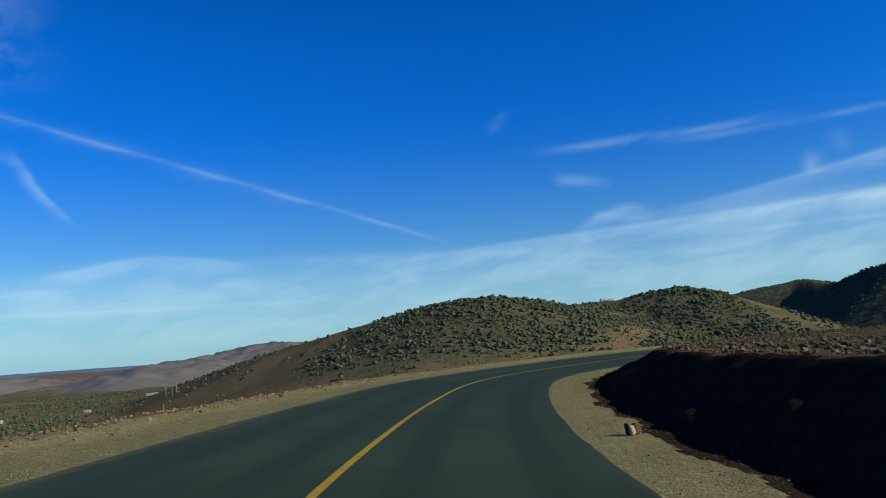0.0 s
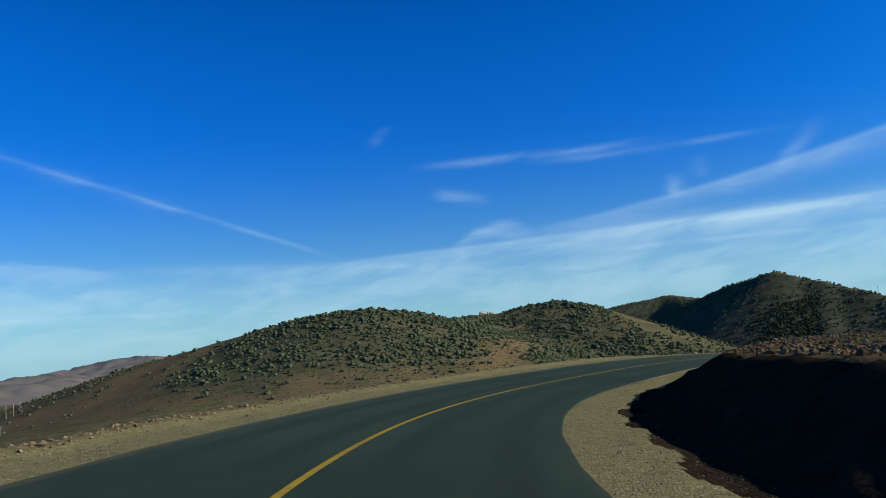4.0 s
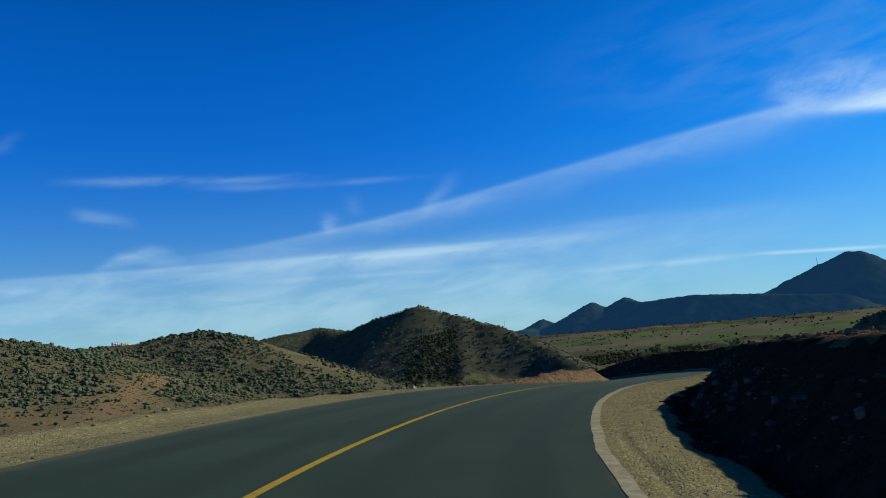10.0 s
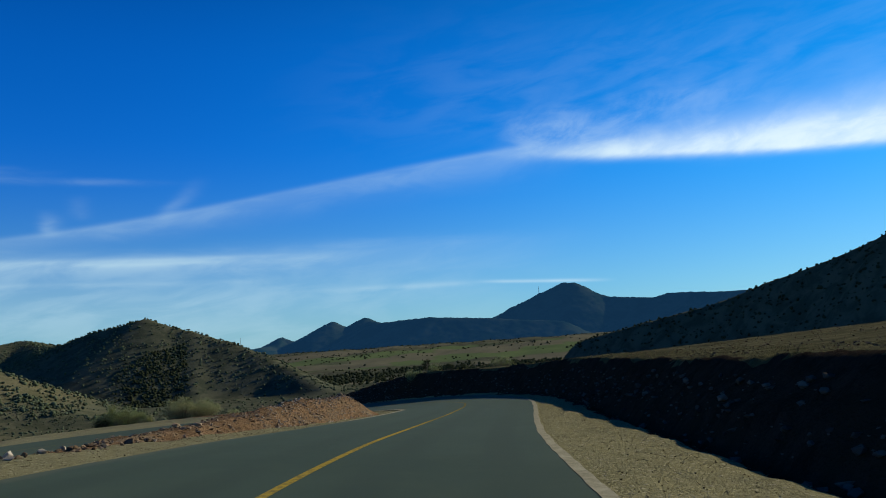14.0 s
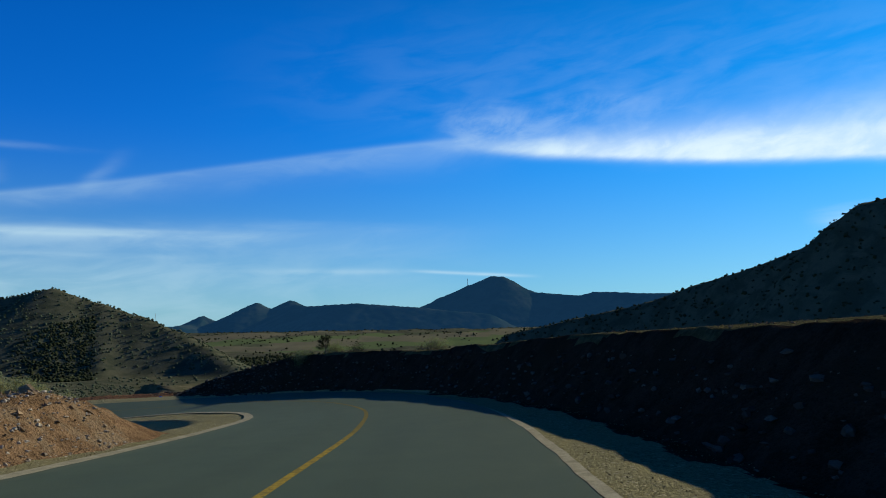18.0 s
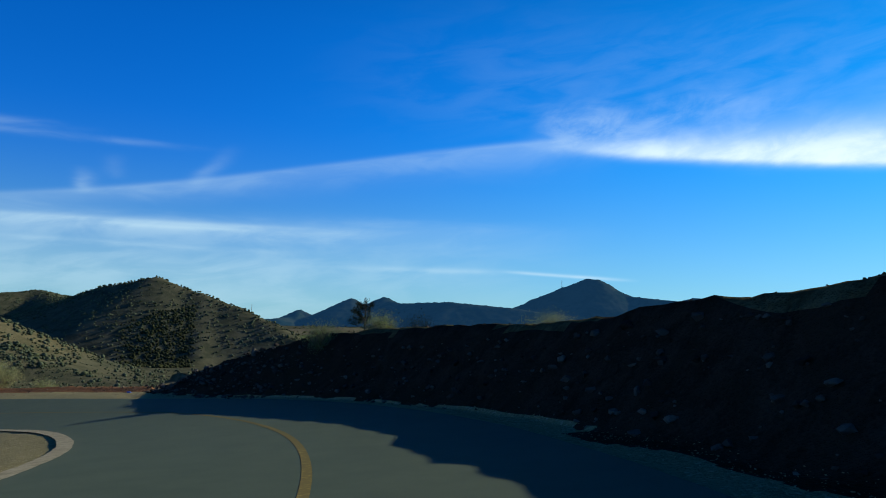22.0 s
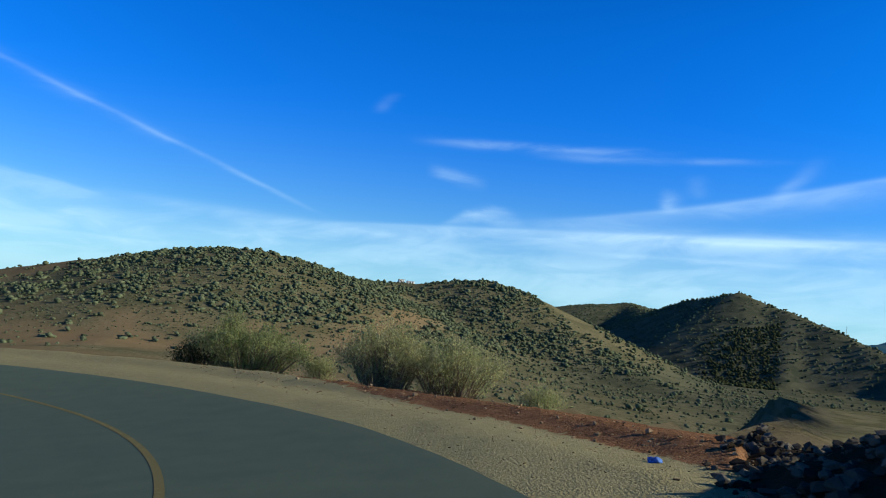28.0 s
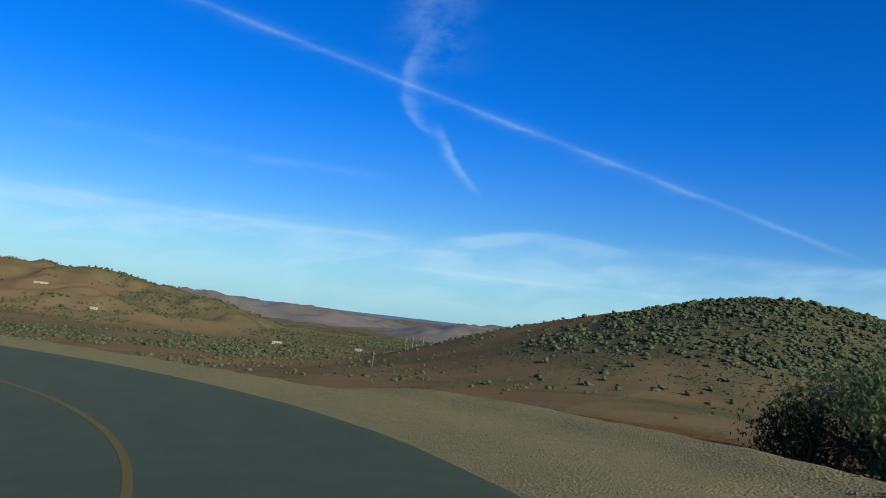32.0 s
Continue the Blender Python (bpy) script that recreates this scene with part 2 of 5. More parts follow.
RS = np.arange(S_FIRST, S_FIRST + 10 * (len(LX) - 1), S_STEP)
RX, RY, RZ, RB = (glide(v, (RS - S_FIRST) / 10) for v in (LX, LY, LZ, LB))
TX, TY = np.gradient(RX), np.gradient(RY)
TN = np.hypot(TX, TY)
TX, TY = TX / TN, TY / TN


def smooth(x, lo, hi):
    q = np.clip((x - lo) / (hi - lo), 0, 1)
    return q * q * (3 - 2 * q)


def foot(s):
    """How far from the centre line the cut bank begins."""
    return np.interp(s, [-50, 60, 84, 98, 110, 119, 130, 144, 151, 158, 166, 171, 175, 178, 181, 185, 190, 200, 300],
                     [5.5, 5.4, 5.7, 6.4, 6.6, 6.3, 5.8, 4.9, 4.4, 4.2, 4.2, 4.4, 4.9, 5.8, 8.0, 13, 22, 60, 60])


def bank_height(s):
    return np.interp(s, [0, 30, 60, 100, 110, 120, 130, 142, 150, 155, 160, 164, 168, 169.5, 171.5, 173, 174, 177, 180, 183, 186],
                     [0.92, 0.95, 1.05, 1.15, 1.4, 1.78, 2.08, 2.44, 2.40, 2.37, 2.6, 2.75, 2.82, 2.68, 2.4, 2.28, 2.12, 1.68, 1.2, 0.5, 0.0])


def bank_run(s):
    """How wide the face of the cut is."""
    return np.interp(s, [0, 40, 60, 84, 110, 138, 150, 158, 170, 184], [3.2, 3.0, 2.7, 2.4, 2.3, 2.2, 2.0, 2.2, 2.4, 2.0])


def face_rise(v, lo, hi):
    """The profile of the cut: eased at the foot, nearly straight, with a clear rim."""
    q = np.clip((v - lo) / (hi - lo), 0, 1)
    return 0.3 * q * q * (3 - 2 * q) + 0.7 * np.minimum(q * (0.75 + 0.35 * q), 1.0) / 1.0


def verge_edge(s):
    """How far left of the line the level verge ends."""
    return np.interp(s, [-46, 10, 25, 60, 100, 112], [7.0, 6.6, 6.1, 6.0, 6.0, 6.4])


def field_slope(s):
    return np.interp(s, [40, 75, 95, 120, 142, 152, 162, 175, 190], [-0.008, 0.010, 0.060, 0.080, 0.060, 0.02, 0.0, -0.03, 0.0])


def at(s, u, z=0.0):
    """The place at s metres along the line and u to its left, z above the asphalt there."""
    i = np.clip((np.asarray(s) - S_FIRST) / S_STEP, 0, len(RS) - 1.001)
    j, f = i.astype(int), i - i.astype(int)
    mixed = lambda a: a[j] * (1 - f) + a[j + 1] * f
    return np.stack([mixed(RX) - mixed(TY) * u, mixed(RY) + mixed(TX) * u, mixed(RZ) + mixed(RB) * np.clip(u, -5.5, 6.5) + z], -1)


def wave(x, y, size, seed=0.0, octaves=3):
    """Cheap smooth noise from turned sines, about -1 to 1."""
    out, amp, tot = 0.0, 1.0, 0.0
    for o in range(octaves):
        a = 0.7 + 1.9 * o + seed
        p, q = (x * math.cos(a) + y * math.sin(a)) / size, (y * math.cos(a) - x * math.sin(a)) / size
        out = out + amp * (np.sin(p * 2.1 + 1.7 * np.sin(q * 1.3 + a) + seed) * np.cos(q * 1.9 + 1.3 * np.sin(p * 1.1 - a)))
        tot, amp, size = tot + amp, amp * 0.5, size * 0.47
    return out / tot


# ---------------------------------------------------------------- hills
# Ridge lines (x, y, z); each falls away to both sides with the given slope and a rounded crest.
RIDGES = {
    "scrub_hill": ([(-470, 1180, -66), (-385, 1130, -47), (-305, 1085, -27), (-250, 1050, -13), (-190, 990, -1), (-144, 930, 5.5), (-90, 918, 16.5), (-62, 922, 23),
                    (-40, 920, 29.5), (-4, 895, 34.5), (22, 872, 36.5), (49, 850, 36.5), (72, 850, 32.5), (95, 870, 27.5), (125, 915, 23), (170, 962, 23)], 0.34, 30),
    "second_hill": ([(150, 985, 22), (198, 985, 27), (227, 972, 27), (253, 972, 34), (285, 962, 38), (307, 936, 30), (320, 890, 13), (334, 837, -6), (345, 778, -25), (376, 685, -46), (400, 600, -53), (425, 500, -58)], 0.40, 22),
    "peak_hill": ([(874, 1913, 71), (800, 1650, 50), (705, 1400, 45), (680, 1250, 58), (712, 1165, 72), (745, 1105, 50), (765, 1043, 31), (774, 973, 8), (770, 910, -14), (710, 781, -40)], 0.54, 8),
    "back_hill": ([(500, 1850, 0), (684, 1870, 44), (767, 1880, 60), (874, 1913, 72), (950, 1900, 60), (1150, 1900, 25)], 0.30, 40),
    "cliff_hill": ([(1240, 700, 0), (1180, 556, 22), (1161, 429, 44), (1129, 357, 63), (1094, 278, 79), (1054, 205, 99), (1037, 172, 124), (1029, 145, 140), (1035, 95, 150), (1060, -150, 170)], 1.15, 10),
    "orange_hill": ([(-1500, 600, 14), (-1200, 800, 6), (-1088, 920, -6), (-1048, 979, -5), (-968, 1001, -7), (-897, 1009, -17), (-820, 1019, -28), (-640, 1040, -55)], 0.24, 60),
    "spur": ([(742, 1085, 40), (722, 1052, 22), (700, 1024, 3), (676, 992, -13), (655, 965, -28), (636, 940, -43)], 0.8, 3),
}
FAR_RIDGES = {
    "knob_hill": ([(2500, 3500, 40), (2765, 3394, 68), (2930, 3430, 82), (2975, 3455, 98), (2991, 3464, 124), (3008, 3448, 100), (3050, 3412, 90), (3134, 3333, 122), (3175, 3294, 168), (3202, 3267, 198), (3228, 3243, 176), (3255, 3218, 140), (3310, 3155, 190), (3332, 3132, 212), (3345, 3120, 190),
                   (3013, 2740, 158), (3024, 2415, 162), (3101, 2139, 138), (3200, 1800, 100)], 0.5, 10),
    "mast_hill": ([(3700, 2640, 150), (3792, 2545, 172), (3940, 2498, 232), (4090, 2400, 305), (4175, 2300, 358), (4200, 2240, 355), (4236, 2173, 300), (4199, 2019, 250), (4203, 1760, 222),
                   (4235, 1676, 243), (4144, 1326, 217), (3900, 700, 190)], 0.62, 18),
    "low_hill": ([(-1650, 1600, -20), (-1427, 1755, -24), (-1348, 1826, -33), (-1265, 1894, -34), (-1221, 2050, -31), (-1080, 2200, -52)], 0.22, 50),
    "far_hill": ([(-772, 1626, -67), (-699, 1874, -29), (-814, 2469, -28), (-734, 2702, -12), (-644, 2828, 12), (-526, 2852, 9), (-380, 2900, -20)], 0.20, 60),
}


def base(x, y):
    """The ground without hills and road."""
    z = -10 - 0.105 * np.clip(y - 190, -15, 230) - 5.5 * smooth(-x, -45, 10) * smooth(-y, -170, -80) - 0.010 * np.clip(y - 420, 0, 500)
    z = z - 0.085 * np.clip(-x - 10, 0, 330)
    z = z - 9 * (1 - smooth(x, 240, 420)) * smooth(y, 172, 215) * (1 - smooth(y, 300, 600))
    z = z - 10 * smooth(x, 150, 330) * smooth(y, -200, 500)
    east = smooth(x + 0.25 * y, 900, 2600)
    z = z * (1 - east) + (4 + 0.012 * (x - 1000)) * east
    west = smooth(np.hypot(x, y), 1700, 3200) * smooth(-x + 0.35 * y, 300, 1200) * (1 - east)
    z = z * (1 - west) - 58 * west
    far = smooth(np.hypot(x, y), 900, 2600)
    return z + wave(x, y, 120, 0.3) * (1.6 + 6 * far) + wave(x, y, 33, 2.0) * 0.5


def ridge(x, y, points, slope, crest):
    best = np.full(x.shape, -1e9)
    for (ax, ay, az_), (bx, by, bz) in zip(points, points[1:]):
        dx, dy = bx - ax, by - ay
        f = np.clip(((x - ax) * dx + (y - ay) * dy) / (dx * dx + dy * dy), 0, 1)
        d = np.hypot(x - ax - f * dx, y - ay - f * dy)
        best = np.logaddexp(best, 0.6 * (az_ + f * (bz - az_) - slope * (np.sqrt(d * d + crest * crest) - crest)))
    return best / 0.6


def hills(x, y):
    """Height of the hills over the whole land, and which share of the height is hill."""
    b = base(x, y)
    z = b.copy()
    for n, (points, slope, crest) in enumerate(RIDGES.values()):
        rough = wave(x, y, 45, n * 1.3) * 2.2 + wave(x, y, 14, n * 0.7) * 0.7 + (46.0 * (0.32 - np.abs(wave(x, y, 190, n * 2.3))) + 24.0 * (0.32 - np.abs(wave(x, y, 70, n * 1.7))) if n > 4 else 0.0)
        h = ridge(x, y, points, slope, crest)
        h = h + rough * smooth(h - b, 2, 18) * smooth(np.full(x.shape, crest), 0, 30) * 0.5
        z = np.maximum(z, h) + 3.0 * np.exp(-np.abs(z - h) / 5.0) * (h > b - 20) * (n != 4)
    return z, z - b


def road_frame(x, y):
    """Along and to the left of the centre line, for points near it."""
    s, u = np.full(x.shape, 0.0), np.full(x.shape, 1e3)
    near = np.nonzero((x > -190) & (x < 300) & (y > -220) & (y < 330))[0]
    for part_ in np.array_split(near, max(1, len(near) // 4000)):
        px, py = x[part_][:, None], y[part_][:, None]
        d = (px - RX) ** 2 + (py - RY) ** 2
        i = np.argmin(d, 1)
        s[part_] = RS[i]
        u[part_] = (x[part_] - RX[i]) * -TY[i] + (y[part_] - RY[i]) * TX[i]
        over = np.sqrt(d[np.arange(len(i)), i])
        u[part_] = np.where(np.abs(u[part_]) < over * 0.98, np.sign(u[part_]) * over, u[part_])
    return s, u


def level(s, u):
    i = np.clip(((s - S_FIRST) / S_STEP), 0, len(RS) - 1).astype(int)
    return RZ[i] + RB[i] * np.clip(u, -5.5, 6.5)


def corridor(s, u, x, y, sharp=True):
    """Shoulders, cut bank and verge beside the road."""
    z, v = level(s, u), -u
    f, h = foot(s), bank_height(s)
    run = bank_run(s) + (0.0 if sharp else 1.25)
    lag = 0.0 if sharp else 1.2
    bank = h * np.minimum(face_rise(v, f + lag, f + lag + run) * 1.02, 1.0) + field_slope(s) * np.clip(v - f - run, 0, 110)
    i = np.clip(((s - S_FIRST) / S_STEP), 0, len(RS) - 1).astype(int)
    q = smooth(v, f + lag, f + lag + run)
    z = np.where(v > f, z * (1 - q) + RZ[i] * q + bank, z)
    ditch = -0.30 * np.exp(-((v - f - 0.15) / 0.35) ** 2) * smooth(s, 60, 72) * (1 - smooth(s, 118, 126))
    z = z + np.where(v > 0, ditch, 0)
    hollow = smooth(s, 130, 134) * (1 - smooth(s, 176, 190)) * 1.9 * smooth(u, 6.0, 7.8)
    e = verge_edge(s)
    verge = -hollow + 0.16 * np.exp(-((u - e) / 0.35) ** 2) * smooth(-s, -92, -80) - 0.42 * np.clip(u - e - 0.4, 0, 8) - 0.10 * np.clip(u - 14.5, 0, 40)
    z = z + np.where(u > 0, verge, 0)
    ledge = smooth(s, 168, 176) * (1 - smooth(s, 210, 222))
    outer = ledge * (0.30 * np.exp(-((v - 8.6) / 0.7) ** 2) - 0.35 * np.exp(-((v - 9.9) / 0.5) ** 2) - 0.05 * np.clip(v - 10.5, 0, 6) - 0.50 * np.clip(v - 16.5, 0, 14)) - smooth(s, 210, 222) * 0.42 * np.clip(v - 6.6, 0, 9)
    return z + np.where((v > 0) & (v < f), outer, 0)


def land(x, y, under=True):
    """The height of the ground sheet."""
    x, y = np.asarray(x, float).ravel(), np.asarray(y, float).ravel()
    z, over = hills(x, y)
    s, u = road_frame(x, y)
    near = np.abs(u) < 250
    zc = corridor(s[near], u[near], x[near], y[near], False)
    un, sn = u[near], s[near]
    past = smooth(sn, 180, 200)
    w = np.where(un > 0, smooth(un, 10, 38), smooth(-un, 90, 200) * (1 - past) + smooth(-un, 12, 60) * past)
    w = np.maximum(w, smooth(-(y[near] + 46), 4, 45))
    zz = zc * (1 - w) + z[near] * w
    if under:
        strip = (un < 12.5) & (-un < np.where(sn < 170, foot(sn) + 3.5, 16.0))
        zz = zz - 0.45 * strip
    z[near] = zz
    return z

# ---------------------------------------------------------------- materials
def material(name, rough=0.9):
    """A node material; gives its Nodes, the shader and the world position."""
    mat = bpy.data.materials.new(name)
    mat.use_nodes = True
    n = Nodes(mat.node_tree)
    shader = n.add("ShaderNodeBsdfPrincipled")
    shader.inputs["Roughness"].default_value = rough
    shader.inputs["Specular IOR Level"].default_value = 0.0
    n.put(n.add("ShaderNodeOutputMaterial").inputs[0], shader.outputs[0])
    return mat, n, shader


def where(n, local=False):
    return n.add("ShaderNodeTexCoord").outputs["Object"] if local else n.add("ShaderNodeNewGeometry").outputs["Position"]


def relief(n, shader, height, strength, distance):
    b = n.add("ShaderNodeBump")
    b.inputs["Strength"].default_value, b.inputs["Distance"].default_value = strength, distance
    n.put(b.inputs["Height"], height)
    n.put(shader.inputs["Normal"], b.outputs[0])


def speckled(name, dark, light, size, fine_size, rough=0.9, bump=0.4, depth=0.03, third=None, third_size=3.0):
    """A rough mineral surface: two tones in blotches, fine grain and relief; a third tone in larger patches."""
    mat, n, sh = material(name, rough)
    p = where(n)
    a = n.noise(p, 1.0 / size, 5.0, 0.6, 0.4)
    b = n.noise(p, 1.0 / fine_size, 3.0, 0.7)
    f = n.m("ADD", n.m("MULTIPLY", a, 0.55), n.m("MULTIPLY", b, 0.45))
    col = n.mix(n.step(f, 0.34, 0.66), dark, light)
    if third:
        col = n.mix(n.m("MULTIPLY", n.step(n.noise(p, 1.0 / third_size, 4.0, 0.6, 0.8), 0.48, 0.66), 0.85), col, third)
    n.put(sh.inputs["Base Color"], col)
    relief(n, sh, n.m("ADD", b, n.m("MULTIPLY", a, 0.6)), bump, depth)
    return mat


def asphalt_material():
    mat, n, sh = material("asphalt", 0.82)
    sh.inputs["Specular IOR Level"].default_value = 0.05
    p = where(n)
    fine = n.noise(p, 60.0, 2.0, 0.7)
    mid = n.noise(p, 1.3, 5.0, 0.6, 0.3)
    big = n.noise(p, 0.16, 4.0, 0.6, 0.5)
    col = n.mix(n.step(big, 0.3, 0.7), (0.028, 0.049, 0.035), (0.043, 0.068, 0.049))
    col = n.mix(n.m("MULTIPLY", n.step(mid, 0.45, 0.75), 0.5), col, (0.044, 0.066, 0.049))
    col = n.mix(n.m("MULTIPLY", n.step(fine, 0.5, 0.8), 0.6), col, (0.062, 0.090, 0.068))
    split_ = n.add("ShaderNodeSeparateXYZ")
    n.put(split_.inputs[0], p)
    across = n.m("ABSOLUTE", n.add("ShaderNodeAttribute", attribute_name="across").outputs["Fac"])
    wheel = n.m("COSINE", n.m("MULTIPLY", n.m("SUBTRACT", across, 0.95), 3.696))
    col = n.mix(n.m("MULTIPLY", n.step(wheel, -0.2, 1.0), n.m("MULTIPLY", n.step(big, 0.25, 0.6), 0.45)), col, (0.019, 0.031, 0.024))
    grit = n.m("MULTIPLY", n.step(n.m("ADD", across, n.m("MULTIPLY", mid, 0.5)), 3.72, 3.98), 0.45)
    col = n.mix(grit, col, (0.13, 0.118, 0.078))
    # Paler past y = 60: dust, and the sun-behind brightness put into the colour.
    dusty = n.m("MULTIPLY", n.step(split_.outputs[1], 60.0, 125.0), n.m("ADD", 0.30, n.m("ADD", n.m("MULTIPLY", mid, 0.7), n.m("MULTIPLY", fine, 0.35))))
    col = n.mix(dusty, col, (0.096, 0.128, 0.090))
    n.put(sh.inputs["Base Color"], col)
    n.put(sh.inputs["Roughness"], n.m("ADD", 0.74, n.m("MULTIPLY", mid, 0.2)))
    relief(n, sh, fine, 0.35, 0.006)
    return mat


def ground_material():
    """Dry winter hillside: brown soil, straw, reddish bare patches, ploughed and green fields."""
    mat, n, sh = material("hillside", 0.95)
    p = where(n)
    a = n.noise(p, 0.035, 6.0, 0.62, 0.6)
    b = n.noise(p, 0.45, 5.0, 0.65, 0.4)
    c = n.noise(p, 4.0, 4.0, 0.7)
    col = n.mix(n.step(a, 0.36, 0.64), (0.110, 0.107, 0.062), (0.186, 0.166, 0.100))
    col = n.mix(n.m("MULTIPLY", n.step(b, 0.42, 0.62), 0.7), col, (0.078, 0.080, 0.040))
    col = n.mix(n.m("MULTIPLY", n.step(n.noise(p, 0.9, 4.0, 0.7), 0.52, 0.62), 0.5), col, (0.056, 0.062, 0.032))
    bare = n.add("ShaderNodeAttribute", attribute_name="bare").outputs["Fac"]
    col = n.mix(n.m("MULTIPLY", bare, n.m("ADD", 0.55, n.m("MULTIPLY", b, 0.45))), col, (0.240, 0.162, 0.090))
    field = n.add("ShaderNodeAttribute", attribute_name="field").outputs["Fac"]
    col = n.mix(field, col, n.mix(n.step(b, 0.35, 0.65), (0.058, 0.056, 0.029), (0.135, 0.122, 0.068)))
    green = n.add("ShaderNodeAttribute", attribute_name="green").outputs["Fac"]
    col = n.mix(green, col, n.mix(n.step(a, 0.4, 0.6), (0.052, 0.063, 0.042), (0.096, 0.102, 0.068)))
    crop = n.add("ShaderNodeAttribute", attribute_name="crop").outputs["Fac"]
    col = n.mix(n.m("MULTIPLY", crop, 0.9), col, (0.110, 0.165, 0.062))
    stubble = n.add("ShaderNodeAttribute", attribute_name="stubble").outputs["Fac"]
    col = n.mix(n.m("MULTIPLY", stubble, 0.85), col, (0.175, 0.160, 0.108))
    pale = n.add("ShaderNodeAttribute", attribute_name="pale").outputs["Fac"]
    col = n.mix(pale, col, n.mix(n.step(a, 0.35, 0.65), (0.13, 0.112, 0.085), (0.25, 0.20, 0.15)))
    col = n.mix(n.m("MULTIPLY", n.step(c, 0.45, 0.8), n.m("SUBTRACT", 0.35, n.m("MULTIPLY", field, 0.28))), col, (0.21, 0.18, 0.12))
    n.put(sh.inputs["Base Color"], col)
    relief(n, sh, n.m("ADD", c, n.m("MULTIPLY", b, 2.0)), 0.6, 0.12)
    return mat


def leaf_material(name, dark, light, tip, rough=0.7):
    mat, n, sh = material(name, rough)
    isl = n.add("ShaderNodeNewGeometry").outputs["Random Per Island"]
    p = where(n)
    col = n.mix(isl, dark, light)
    col = n.mix(n.m("MULTIPLY", n.step(n.noise(p, 1.6, 4.0, 0.7), 0.45, 0.75), 0.65), col, tip)
    n.put(sh.inputs["Base Color"], col)
    relief(n, sh, n.noise(p, 3.0, 4.0, 0.75), 0.9, 0.25)
    return mat


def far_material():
    """Distant wooded slopes; the blue of several kilometres of air is added as emission."""
    mat, n, sh = material("far_haze_slopes", 1.0)
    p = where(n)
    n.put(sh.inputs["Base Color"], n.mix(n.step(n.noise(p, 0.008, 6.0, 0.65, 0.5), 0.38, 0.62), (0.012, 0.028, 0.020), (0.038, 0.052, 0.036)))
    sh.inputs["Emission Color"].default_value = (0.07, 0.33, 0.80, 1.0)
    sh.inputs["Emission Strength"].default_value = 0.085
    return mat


def soft_leaf_material(name, dark, light, tip):
    """Thin leaves that let some light through."""
    mat, n, sh = material(name, 0.6)
    isl = n.add("ShaderNodeNewGeometry").outputs["Random Per Island"]
    p = where(n)
    col = n.mix(isl, dark, light)
    col = n.mix(n.m("MULTIPLY", n.step(n.noise(p, 1.3, 3.0, 0.6), 0.42, 0.68), 0.75), col, tip)
    n.put(sh.inputs["Base Color"], col)
    thin_ = n.add("ShaderNodeBsdfTranslucent")
    n.put(thin_.inputs[0], col)
    both = n.add("ShaderNodeMixShader")
    both.inputs[0].default_value = 0.45
    n.put(both.inputs[1], sh.outputs[0])
    n.put(both.inputs[2], thin_.outputs[0])
    out = [q for q in mat.node_tree.nodes if q.type == "OUTPUT_MATERIAL"][0]
    n.put(out.inputs[0], both.outputs[0])
    return mat


def line_material():
    mat, n, sh = material("road_paint", 0.65)
    p = where(n)
    split_ = n.add("ShaderNodeSeparateXYZ")
    n.put(split_.inputs[0], p)
    old = n.m("ADD", n.m("MULTIPLY", n.step(split_.outputs[1], 85.0, 120.0), 0.25), n.m("MULTIPLY", n.step(n.noise(p, 0.09, 2.0), 0.45, 0.6), 0.10))
    worn = n.step(n.m("ADD", n.noise(p, 9.0, 5.0, 0.75), old), 0.50, 0.74)
    col = n.mix(n.noise(p, 1.2, 3.0), (0.35, 0.25, 0.036), (0.46, 0.33, 0.065))
    col = n.mix(n.m("MULTIPLY", n.step(split_.outputs[1], 100.0, 125.0), 0.75), col, (0.34, 0.30, 0.13))
    n.put(sh.inputs["Base Color"], n.mix(n.m("MULTIPLY", worn, 0.72), col, (0.10, 0.095, 0.06)))
    relief(n, sh, n.noise(p, 60.0, 2.0, 0.7), 0.3, 0.005)
    return mat


def stone_material(name, dark, light, stain=(0.20, 0.15, 0.10)):
    mat, n, sh = material(name, 0.9)
    p = where(n)
    own = n.add("ShaderNodeObjectInfo").outputs["Random"]
    isl = n.add("ShaderNodeNewGeometry").outputs["Random Per Island"]
    mixed = n.m("FRACT", n.m("ADD", own, isl))
    col = n.mix(mixed, dark, light)
    col = n.mix(n.m("MULTIPLY", n.step(n.noise(p, 14.0, 5.0, 0.7), 0.45, 0.7), 0.5), col, stain)
    n.put(sh.inputs["Base Color"], col)
    relief(n, sh, n.noise(p, 20.0, 4.0, 0.7), 0.6, 0.03)
    return mat


